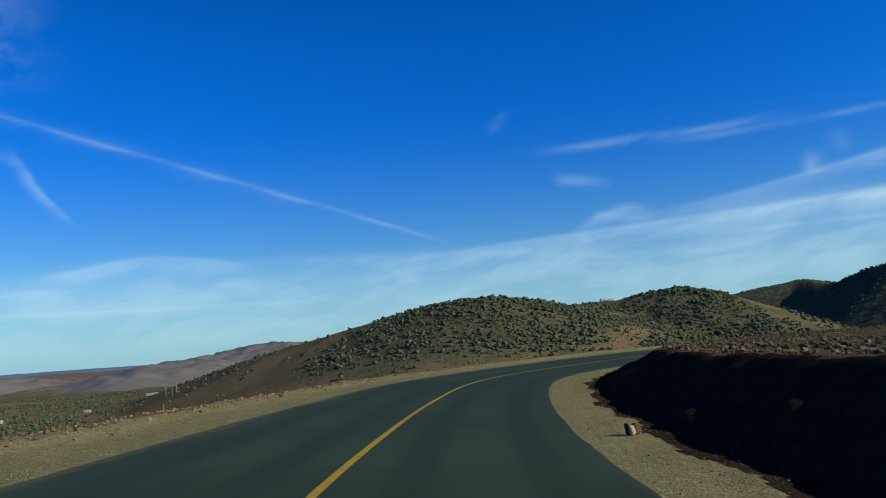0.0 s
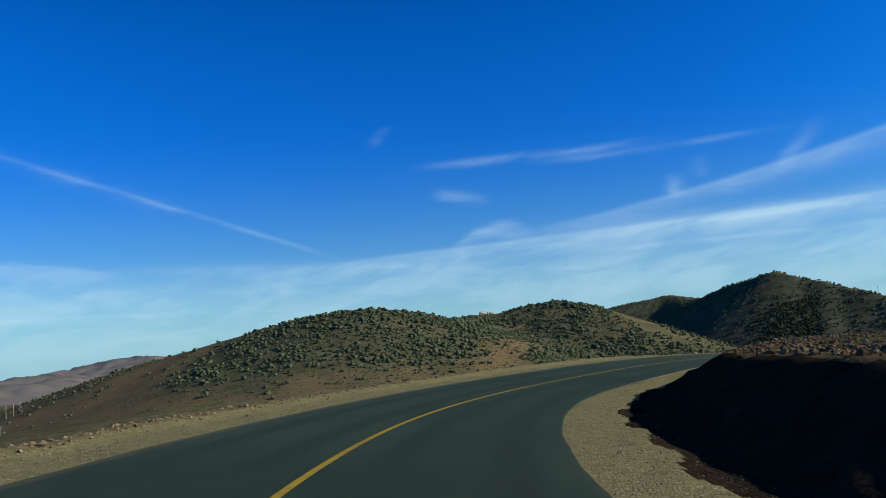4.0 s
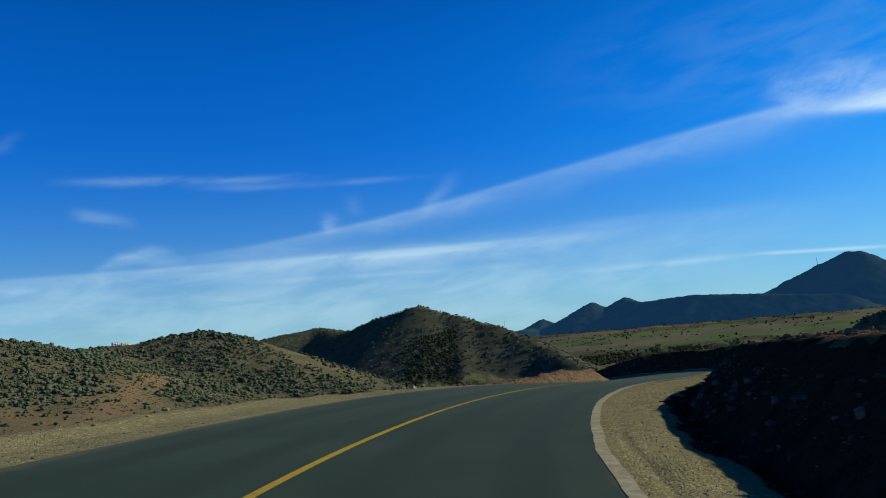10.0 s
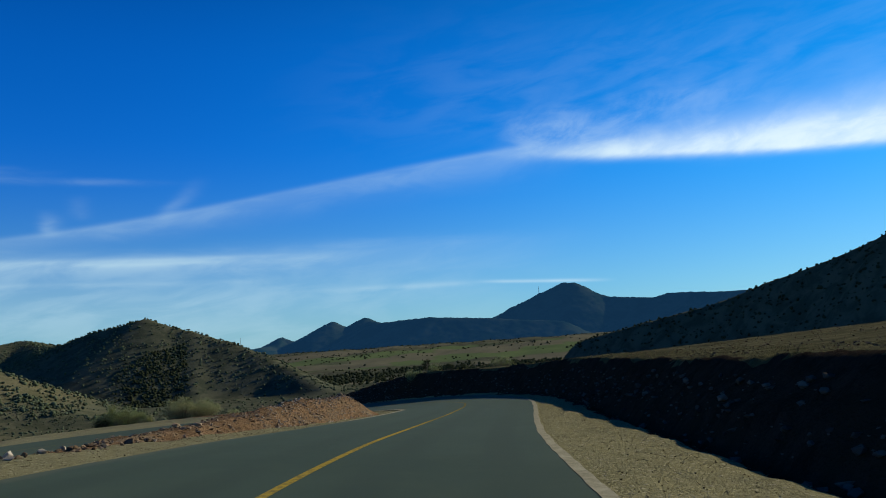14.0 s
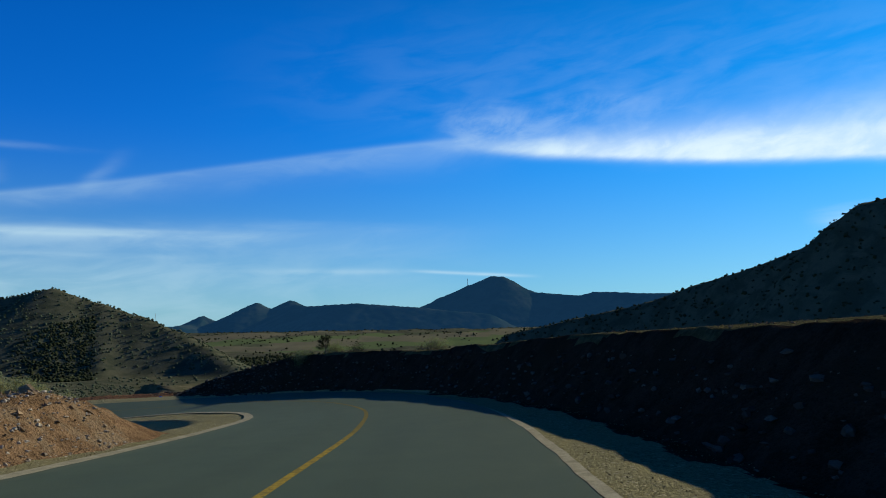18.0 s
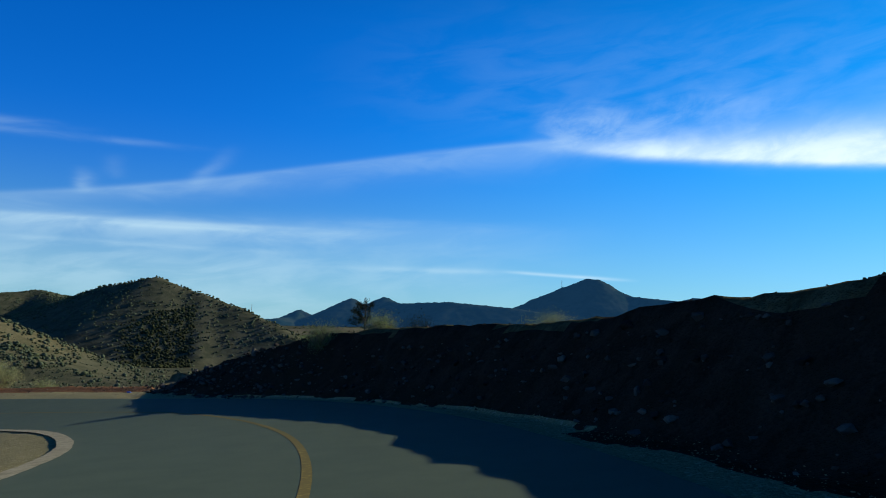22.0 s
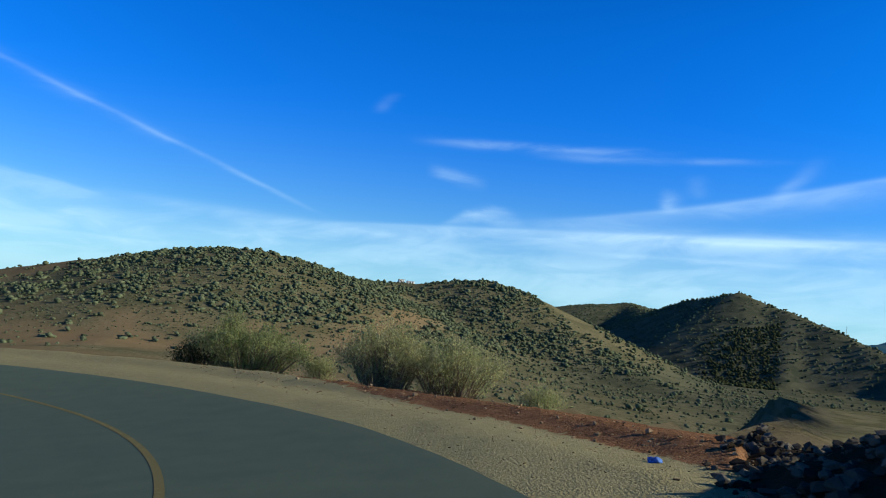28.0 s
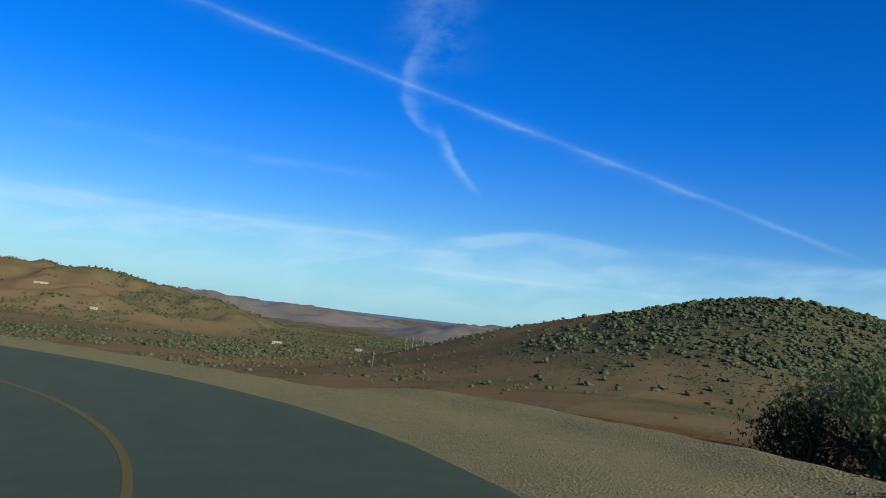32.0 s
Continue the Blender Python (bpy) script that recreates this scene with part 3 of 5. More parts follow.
def gravel_material():
    """Loose tan gravel with single pebbles; red earth where the attribute says so."""
    mat, n, sh = material("gravel", 0.95)
    p = where(n)
    big = n.noise(p, 0.45, 4.0, 0.6, 0.6)
    mid = n.noise(p, 3.2, 5.0, 0.65, 0.4)
    cells = []
    for size in (0.045, 0.018):
        v = n.add("ShaderNodeTexVoronoi", feature="F1")
        n.put(v.inputs["Vector"], p)
        v.inputs["Scale"].default_value = 1.0 / size
        tone = n.add("ShaderNodeSeparateColor")
        n.put(tone.inputs[0], v.outputs["Color"])
        cells.append((v.outputs["Distance"], tone.outputs[0]))
    grain = n.m("ADD", n.m("MULTIPLY", cells[0][1], 0.55), n.m("MULTIPLY", cells[1][1], 0.45))
    col = n.mix(n.step(n.m("ADD", n.m("MULTIPLY", grain, 0.6), n.m("MULTIPLY", mid, 0.4)), 0.2, 0.8), (0.134, 0.122, 0.064), (0.315, 0.288, 0.156))
    col = n.mix(n.m("MULTIPLY", n.step(big, 0.42, 0.62), 0.55), col, (0.242, 0.220, 0.118))
    col = n.mix(n.m("MULTIPLY", n.step(cells[0][1], 0.92, 0.96), 0.5), col, (0.44, 0.40, 0.28))
    split_ = n.add("ShaderNodeSeparateXYZ")
    n.put(split_.inputs[0], p)
    col = n.mix(n.m("MULTIPLY", n.step(split_.outputs[1], 110.0, 140.0), n.m("ADD", 0.35, n.m("MULTIPLY", mid, 0.5))), col, (0.292, 0.264, 0.150))
    red = n.add("ShaderNodeAttribute", attribute_name="red").outputs["Fac"]
    soil = n.mix(n.step(n.m("ADD", n.m("MULTIPLY", grain, 0.5), n.m("MULTIPLY", mid, 0.5)), 0.3, 0.7), (0.110, 0.055, 0.030), (0.265, 0.145, 0.080))
    col = n.mix(n.step(n.m("ADD", red, n.m("MULTIPLY", n.m("SUBTRACT", mid, 0.5), 1.2)), 0.40, 0.60), col, soil)
    n.put(sh.inputs["Base Color"], col)
    relief(n, sh, n.m("SUBTRACT", n.m("MULTIPLY", mid, 1.2), n.m("ADD", cells[0][0], n.m("MULTIPLY", cells[1][0], 0.5))), 0.8, 0.022)
    return mat


ASPHALT = asphalt_material()
GROUND = ground_material()
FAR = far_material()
GRAVEL = gravel_material()
# Soil set near black: the depth of the bank's shade is in this colour.
BANK = speckled("shaded_bank_earth", (0.020, 0.015, 0.011), (0.050, 0.038, 0.027), 0.6, 0.07, 0.95, 0.8, 0.08, (0.034, 0.026, 0.017), 2.5)
RED = speckled("red_earth", (0.125, 0.058, 0.030), (0.235, 0.115, 0.060), 0.5, 0.06, 0.95, 0.8, 0.05, (0.19, 0.125, 0.072), 1.6)
FIELD = speckled("field_soil", (0.042, 0.042, 0.021), (0.135, 0.122, 0.066), 0.6, 0.12, 0.95, 1.0, 0.14, (0.080, 0.078, 0.038), 3.0)
RIMSOIL = speckled("rim_soil", (0.060, 0.045, 0.024), (0.190, 0.145, 0.080), 0.5, 0.08, 0.95, 1.0, 0.10, (0.125, 0.095, 0.052), 2.0)
EARTH = speckled("mound_earth", (0.120, 0.074, 0.040), (0.275, 0.175, 0.098), 0.4, 0.08, 0.95, 1.0, 0.12, (0.235, 0.175, 0.11), 1.3)
DUST = speckled("pale_dust", (0.24, 0.222, 0.150), (0.41, 0.38, 0.27), 0.25, 0.03, 0.95, 0.3, 0.01)
PAINT = line_material()
STONE = stone_material("limestone", (0.22, 0.185, 0.14), (0.50, 0.44, 0.35))
# Darker copy of the stone tones, with the bank's shade in the colour.
BANKSTONE = stone_material("shaded_bank_stone", (0.026, 0.023, 0.020), (0.135, 0.123, 0.104), (0.05, 0.042, 0.033))
PEBBLE = stone_material("pebble", (0.15, 0.125, 0.070), (0.36, 0.31, 0.19), (0.22, 0.18, 0.10))
REDSTONE = stone_material("red_stone", (0.17, 0.115, 0.068), (0.37, 0.275, 0.175))
BROWNSTONE = stone_material("brown_stone", (0.085, 0.058, 0.036), (0.23, 0.165, 0.105), (0.12, 0.085, 0.055))
SHRUB = leaf_material("shrub_leaves", (0.050, 0.067, 0.038), (0.120, 0.143, 0.084), (0.165, 0.182, 0.115))
OAK = leaf_material("oak_leaves", (0.028, 0.036, 0.016), (0.055, 0.062, 0.030), (0.075, 0.078, 0.042))
TAMARISK = soft_leaf_material("tamarisk_leaves", (0.20, 0.24, 0.10), (0.37, 0.385, 0.19), (0.50, 0.46, 0.25))
GREENBUSH = soft_leaf_material("green_tamarisk_leaves", (0.12, 0.165, 0.06), (0.255, 0.295, 0.125), (0.35, 0.365, 0.175))
BARK = speckled("bark", (0.11, 0.085, 0.055), (0.24, 0.19, 0.13), 0.1, 0.02, 0.9, 0.6, 0.01)
WOODPOLE = speckled("weathered_pole", (0.30, 0.26, 0.20), (0.46, 0.40, 0.32), 0.3, 0.03, 0.85, 0.4, 0.01)
PLASTER = speckled("white_plaster", (0.36, 0.34, 0.30), (0.52, 0.50, 0.46), 0.8, 0.06, 0.9, 0.3, 0.01)
WHITEWASH = speckled("whitewash", (0.72, 0.70, 0.66), (0.84, 0.83, 0.80), 0.8, 0.06, 0.9, 0.3, 0.01)
ROOFRED = speckled("rust_roof", (0.30, 0.11, 0.06), (0.42, 0.18, 0.10), 0.7, 0.08, 0.85, 0.3, 0.02)
STEEL = speckled("galvanised_steel", (0.32, 0.33, 0.34), (0.44, 0.45, 0.46), 0.4, 0.05, 0.5, 0.2, 0.005)
for shiny in (STEEL,):
    [q for q in shiny.node_tree.nodes if q.type == "BSDF_PRINCIPLED"][0].inputs["Metallic"].default_value = 0.9
DARKGLASS = speckled("dark_opening", (0.02, 0.022, 0.025), (0.035, 0.036, 0.04), 0.5, 0.05, 0.4, 0.1, 0.005)


# ---------------------------------------------------------------- mesh helpers
def mesh_of(name, verts, faces, mats, soft=True, slots=None):
    """One mesh from arrays of points and of faces of one size."""
    me = bpy.data.meshes.new(name)
    v, f = np.asarray(verts, np.float32), np.asarray(faces, np.int32)
    me.vertices.add(len(v))
    me.vertices.foreach_set("co", v.ravel())
    me.loops.add(f.size)
    me.loops.foreach_set("vertex_index", f.ravel())
    me.polygons.add(len(f))
    me.polygons.foreach_set("loop_start", np.arange(len(f), dtype=np.int32) * f.shape[1])
    me.polygons.foreach_set("use_smooth", np.full(len(f), soft))
    for m_ in mats if isinstance(mats, (list, tuple)) else [mats]:
        me.materials.append(m_)
    if slots is not None:
        me.polygons.foreach_set("material_index", np.asarray(slots, np.int32))
    me.update(calc_edges=True)
    me.validate()
    return me


def grid_faces(rows, cols):
    i = (np.arange(rows - 1)[:, None] * cols + np.arange(cols - 1)).ravel()
    return np.stack([i, i + 1, i + cols + 1, i + cols], -1)


def part(name, bm, mat, parent, label=""):
    """Links a bmesh as one mesh object under its thing."""
    me = bpy.data.meshes.new(name)
    bm.to_mesh(me)
    bm.free()
    me.materials.append(mat)
    ob = new(name, me)
    ob.parent = parent
    if label:
        tagged(ob, label)
    return ob


def part_mesh(name, me, parent, label=""):
    ob = new(name, me)
    ob.parent = parent
    if label:
        tagged(ob, label)
    return ob


def box(bm, size, m=None, bevel=0.0):
    r = bmesh.ops.create_cube(bm, size=1.0, matrix=(m or Matrix()) @ Matrix.Diagonal((*size, 1)))
    if bevel:
        bmesh.ops.bevel(bm, geom=list({e for v in r["verts"] for e in v.link_edges}), offset=bevel, segments=1, affect="EDGES")
    return bm


def tube(bm, a, b, ra, rb, sides=7):
    a, b = Vector(a), Vector(b)
    m = Matrix.Translation((a + b) / 2) @ (b - a).to_track_quat("Z", "Y").to_matrix().to_4x4()
    bmesh.ops.create_cone(bm, cap_ends=True, segments=sides, radius1=ra, radius2=rb, depth=(b - a).length, matrix=m)
    return bm


def lump(rng, level_=1, rough=0.25, flat=0.8):
    """A rough rounded lump about the origin, unit radius: points and triangles."""
    bm = bmesh.new()
    bmesh.ops.create_icosphere(bm, subdivisions=level_, radius=1.0)
    off = Vector(rng.uniform(-50, 50, 3))
    for v in bm.verts:
        v.co *= 1 + rough * (noise.noise(v.co * 1.4 + off) + 0.6 * noise.noise(v.co * 3.5 + off))
        v.co.z *= flat
    p = np.array([v.co[:] for v in bm.verts])
    t = np.array([[v.index for v in f.verts] for f in bm.faces])
    bm.free()
    return p, t


def stone_shape(rng, points=14):
    """A broken stone: a few random points in a hull, edges slightly cut."""
    bm = bmesh.new()
    for _ in range(points):
        d = Vector(rng.normal(size=3)).normalized() * rng.uniform(0.75, 1.05)
        bm.verts.new((d.x, d.y * rng.uniform(0.7, 1.0), d.z * 0.72))
    r = bmesh.ops.convex_hull(bm, input=bm.verts)
    bmesh.ops.delete(bm, geom=[g for g in r["geom_interior"] if isinstance(g, bmesh.types.BMVert)], context="VERTS")
    bmesh.ops.triangulate(bm, faces=bm.faces)
    bm.verts.index_update()
    p = np.array([v.co[:] for v in bm.verts])
    t = np.array([[v.index for v in f.verts] for f in bm.faces])
    bm.free()
    return p, t


def scatter(name, shapes, places, sizes, turns, mat, rng, squash=None, soft=True):
    """Many copies of a few shapes joined into one mesh object."""
    vs, fs, n0 = [], [], 0
    pick = rng.integers(0, len(shapes), len(places))
    for q, (p, t) in enumerate(shapes):
        idx = np.nonzero(pick == q)[0]
        if not len(idx):
            continue
        c, s = np.cos(turns[idx])[:, None], np.sin(turns[idx])[:, None]
        k3 = sizes[idx][:, None]
        kz = k3 * (squash[idx][:, None] if squash is not None else 1.0)
        v = np.stack([(p[:, 0] * c - p[:, 1] * s) * k3, (p[:, 0] * s + p[:, 1] * c) * k3, p[:, 2] * kz], -1) + places[idx][:, None, :]
        f = t[None] + (np.arange(len(idx)) * len(p))[:, None, None] + n0
        vs.append(v.reshape(-1, 3))
        fs.append(f.reshape(-1, 3))
        n0 += len(idx) * len(p)
    return new(name, mesh_of(name, np.concatenate(vs), np.concatenate(fs), mat, soft))


def strip(name, s, cols, height, mat, soft=True):
    """A sheet along the road: cols(s) gives the offsets to the left for each s, height(s, u, place) the height."""
    u = np.stack([cols(q) for q in s])
    n = u.shape[1]
    ss = np.repeat(s, n)
    p = at(ss, u.ravel())
    p[:, 2] = height(ss, u.ravel(), p)
    f = grid_faces(len(s), n)
    me = mesh_of(name, p, f, mat, soft)
    layer = me.attributes.new("across", "FLOAT", "POINT")
    layer.data.foreach_set("value", u.ravel().astype(np.float32))
    return new(name, me)

# ---------------------------------------------------------------- ground sheet
def lines(lo, hi, near_lo, near_hi, fine_, mid, mid_lo, mid_hi, grow=1.12):
    """Grid lines: fine steps near the road, wider over the hills, wide to the horizon."""
    out = list(np.arange(near_lo, near_hi, fine_))
    for sign, start, stop, edge in ((1, near_hi, mid_hi, hi), (-1, near_lo, mid_lo, lo)):
        q, step_ = start, fine_
        while sign * q < sign * edge:
            inside = sign * q < sign * stop
            step_ = min(step_ * 1.05, mid) if inside else min(step_ * grow, 32.0)
            q = q + sign * step_
            out.append(q)
    return np.unique(np.round(out, 3))


gx = lines(-4500, 4600, -20, 130, 1.9, 10.0, -1350, 1300)
gy = lines(-4500, 4800, -30, 185, 1.9, 10.0, -60, 2000)
mx, my = np.meshgrid(gx, gy)
vx, vy = mx.ravel(), my.ravel()
vz = land(vx, vy)
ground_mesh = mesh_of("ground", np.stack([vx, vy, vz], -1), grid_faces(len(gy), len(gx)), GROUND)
over = hills(vx, vy)[1]
gs, gu = road_frame(vx, vy)


def mask(name, values):
    layer = ground_mesh.attributes.new(name, "FLOAT", "POINT")
    layer.data.foreach_set("value", np.clip(values, 0, 1).astype(np.float32))


patch = wave(vx, vy, 60, 5.0, 4)
bare_low = smooth(patch, 0.05, 0.35) * (0.35 + 0.65 * smooth(-vx, -220, -60)) * smooth(-over, -14, -3) * (vy > 120) * smooth(-np.hypot(vx, vy - 100), -1500, -900) * (1 - 0.75 * smooth(vx, 60, 160))
west_bare = smooth(wave(vx, vy, 150, 8.0, 3), 0.0, 0.22) * smooth(-vx, 600, 800) * (vy < 1500)
near_red = smooth(-np.abs(gu), -26, -9) * (vy > 125) * (gu < 0) * (gs > 168) * (gs < 204) * 0.7
warm = 0.75 * np.maximum(smooth(-(vx - 0.45 * (vy - 880)), 40, 150), smooth(-vx, -130, -50) * smooth(-over, -22, -12)) * (vy > 175) * smooth(-vy, -1100, -900) * smooth(patch, -0.7, 0.1)
gully_soil = 0.9 * np.exp(-((vx - 130 - 0.5 * (vy - 650)) / 22) ** 2) * smooth(vy, 600, 640) * smooth(-vy, -800, -750) * smooth(patch, -0.9, -0.2)
mask("bare", np.maximum.reduce([bare_low, west_bare, near_red, warm, gully_soil]))
plateau = (gu < -6) & (gu > -150) & (gs < 172)
mask("field", plateau * smooth(-gs, -164, -150))
plots = np.floor((vx * 0.8 + vy * 0.35) / 260) * 7.13 + np.floor((vy * 0.9 - vx * 0.3) / 190) * 3.71
mask("green", smooth(vx + 0.2 * vy, 330, 520) * smooth(-over, -26, -8) * np.where((np.sin(plots * 12.9) > 0.35), 0.98, 0.8) + 0.85 * smooth(vx, 430, 560) * smooth(over, 6, 18))
reach, bearing = np.hypot(vx, vy - 80), np.degrees(np.arctan2(vx, vy - 80))
strips = np.sin(np.floor(bearing / 3.1) * 7.3 + np.floor((reach + 14 * bearing) / 150) * 4.9)
basin = (bearing > 36) & (bearing < 68) & (over < 14)
mask("crop", basin * (reach > 1700) * (reach < 2350) * np.where(strips > 0.0, 1.0, 0.25))
mask("stubble", basin * (reach > 1250) * (reach < 3000) * np.where(strips < -0.25, 0.9, 0.15))
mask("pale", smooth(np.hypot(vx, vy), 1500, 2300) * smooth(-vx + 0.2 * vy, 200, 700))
ground = tagged(new("ground", ground_mesh), "dry brown hills and valley with scrub and bare soil", "ground", kind="structure")

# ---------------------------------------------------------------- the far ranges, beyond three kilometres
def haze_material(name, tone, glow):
    """Distance whose haze, several kilometres of bright air, is put in as emission."""
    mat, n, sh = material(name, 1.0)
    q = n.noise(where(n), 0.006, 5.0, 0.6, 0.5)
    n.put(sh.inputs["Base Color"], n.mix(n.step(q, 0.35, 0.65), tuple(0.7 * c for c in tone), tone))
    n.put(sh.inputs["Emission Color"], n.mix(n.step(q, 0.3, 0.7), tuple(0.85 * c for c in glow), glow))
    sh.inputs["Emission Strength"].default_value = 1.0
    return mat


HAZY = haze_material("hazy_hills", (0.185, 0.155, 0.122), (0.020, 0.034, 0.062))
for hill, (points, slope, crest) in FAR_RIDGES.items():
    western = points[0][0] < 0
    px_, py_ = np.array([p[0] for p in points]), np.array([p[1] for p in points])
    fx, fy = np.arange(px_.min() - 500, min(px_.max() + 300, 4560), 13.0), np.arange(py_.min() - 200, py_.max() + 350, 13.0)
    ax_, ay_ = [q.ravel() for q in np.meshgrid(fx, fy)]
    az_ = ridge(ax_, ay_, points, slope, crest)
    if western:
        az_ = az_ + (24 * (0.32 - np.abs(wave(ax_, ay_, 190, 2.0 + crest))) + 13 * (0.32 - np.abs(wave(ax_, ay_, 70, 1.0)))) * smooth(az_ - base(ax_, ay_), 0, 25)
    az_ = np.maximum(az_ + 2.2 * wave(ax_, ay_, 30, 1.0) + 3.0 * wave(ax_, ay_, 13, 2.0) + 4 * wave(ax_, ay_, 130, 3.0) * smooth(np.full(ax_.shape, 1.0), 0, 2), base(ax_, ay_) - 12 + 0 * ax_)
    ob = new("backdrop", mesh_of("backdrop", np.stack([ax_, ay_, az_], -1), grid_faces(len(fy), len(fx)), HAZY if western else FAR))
    tagged(ob, "bare hazy brown hills beyond the valley" if western else "distant wooded mountain range with blue haze in its colour", "mountains", kind="structure")

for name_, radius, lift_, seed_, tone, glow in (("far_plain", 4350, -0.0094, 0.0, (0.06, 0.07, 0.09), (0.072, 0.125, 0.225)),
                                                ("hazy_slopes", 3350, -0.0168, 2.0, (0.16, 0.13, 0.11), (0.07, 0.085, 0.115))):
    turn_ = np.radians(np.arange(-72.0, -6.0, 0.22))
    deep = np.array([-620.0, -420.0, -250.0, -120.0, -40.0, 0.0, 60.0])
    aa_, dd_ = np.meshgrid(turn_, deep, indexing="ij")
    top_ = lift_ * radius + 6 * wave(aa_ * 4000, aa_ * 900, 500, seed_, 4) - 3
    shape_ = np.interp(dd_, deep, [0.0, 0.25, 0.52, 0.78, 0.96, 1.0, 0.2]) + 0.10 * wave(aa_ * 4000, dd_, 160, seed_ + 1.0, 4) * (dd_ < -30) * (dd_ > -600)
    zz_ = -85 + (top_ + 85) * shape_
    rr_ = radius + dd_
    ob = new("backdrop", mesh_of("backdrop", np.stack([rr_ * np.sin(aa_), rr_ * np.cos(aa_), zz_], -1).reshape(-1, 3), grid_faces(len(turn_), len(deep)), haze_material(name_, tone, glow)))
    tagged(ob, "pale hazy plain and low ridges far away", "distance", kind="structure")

# ---------------------------------------------------------------- road
sr = np.arange(-45.0, 290.0, 0.5)


def edge_wear(s, seed):
    return 0.018 * np.sin(s * 0.9 + seed) * np.sin(s * 0.37 + 2 * seed) + 0.014 * np.sin(s * 2.9 + seed) * np.sin(s * 1.3)


def right_edge(s):
    return RIGHT + 0.03 * np.sin(s * 0.11) + 0.25 * smooth(s, 176, 188)


def level_smooth(s, u):
    return at(s, u)[:, 2]


road = strip("road", sr, lambda s: np.concatenate([[-right_edge(s) - 0.02 + edge_wear(s, 1.0)], [-right_edge(s) + 0.02 + edge_wear(s, 1.0)], np.linspace(-3.2, 3.4, 9), [LEFT - 0.02 + edge_wear(s, 2.0)], [LEFT + 0.02 + edge_wear(s, 2.0)]]),
             lambda s, u, p: level_smooth(s, u) - 0.05 * ((u < -right_edge(s) + edge_wear(s, 1.0)) | (u > LEFT + edge_wear(s, 2.0))), ASPHALT, False)
tagged(road, "worn grey asphalt two-lane mountain road with a sharp bend", "road", kind="structure")

line = strip("centre_line", np.arange(-45.0, 285.0, 0.4), lambda s: np.array([-0.06, 0.0, 0.06]) + 0.02 * math.sin(s * 0.21),
             lambda s, u, p: level_smooth(s, u) + 0.004, PAINT)
line.parent = road
tagged(line, "faded yellow painted centre line")


def shoulder_height(s, u, p):
    i = corridor(s, u, p[:, 0], p[:, 1])
    i = i + level_smooth(s, u) - level(s, u)
    rough = 0.035 * wave(p[:, 0], p[:, 1], 0.9, 1.0) + 0.05 * wave(p[:, 0], p[:, 1], 3.0, 4.0)
    i = i - 0.04 * np.exp(-((u + 4.08 + 0.03 * np.sin(s * 0.8)) / 0.05) ** 2) * smooth(s, 54, 60) * (1 - smooth(s, 74, 82))
    away = np.maximum(np.abs(u) - 3.9, 0)
    return i - 0.03 - 0.012 * away + rough * np.clip(away * 1.5, 0.05, 1)


shoulder_left = strip("shoulder_left", np.arange(-45, 289.0, 0.4), lambda s: np.concatenate([np.linspace(3.6, 9.0, 16), np.linspace(9.6, 14.0, 7)]), shoulder_height, GRAVEL)
tagged(shoulder_left, "dusty tan gravel verge with a low edge of stones", "verge", kind="structure")


def redden(ob, how):
    """How much red earth shows, from the place along and across the road."""
    me_ = ob.data
    co = np.empty(len(me_.vertices) * 3, np.float32)
    me_.vertices.foreach_get("co", co)
    s_, u_ = road_frame(*[co.reshape(-1, 3)[:, q].astype(float) for q in (0, 1)])
    me_.attributes.new("red", "FLOAT", "POINT").data.foreach_set("value", np.clip(how(s_, u_), 0, 1).astype(np.float32))


redden(shoulder_left, lambda s, u: smooth(u - verge_edge(s), -0.1, 0.5) * (1 - smooth(s, 90, 100)))

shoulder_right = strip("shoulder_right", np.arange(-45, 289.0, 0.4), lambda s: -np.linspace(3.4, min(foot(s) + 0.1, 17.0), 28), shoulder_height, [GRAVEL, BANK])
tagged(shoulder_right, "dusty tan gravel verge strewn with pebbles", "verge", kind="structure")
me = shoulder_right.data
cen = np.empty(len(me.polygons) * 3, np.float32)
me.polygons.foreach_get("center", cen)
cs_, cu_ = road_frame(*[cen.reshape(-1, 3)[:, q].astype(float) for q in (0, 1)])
# Near-black strip on the gravel below the bank: its shade, put into the colour.
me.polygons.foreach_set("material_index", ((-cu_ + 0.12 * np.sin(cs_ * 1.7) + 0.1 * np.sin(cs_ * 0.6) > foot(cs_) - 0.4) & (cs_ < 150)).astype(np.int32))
redden(shoulder_right, lambda s, u: smooth(-u - np.interp(s, [188, 202], [7.2, 9.4]), -0.4, 0.5) * smooth(s, 164, 172) * (1 - smooth(s, 210, 218)))


def bank_surface(s, u, p):
    z = corridor(s, u, p[:, 0], p[:, 1]) + level_smooth(s, u) - level(s, u)
    v = -u - foot(s)
    face = smooth(v, -0.2, 0.4)
    rough = (0.15 * wave(p[:, 0] + 0.6 * z, p[:, 1], 0.8, 3.0, 4) + 0.14 * wave(p[:, 0], p[:, 1], 2.3, 6.0)) * (1 - 0.6 * smooth(v, 1.0, 1.6))
    return z - 0.10 * (1 - face) + rough * face * (1 - 0.55 * smooth(v, 2.2, 3.6)) - 0.6 * smooth(v, 5.2, 6.9) * 0.8


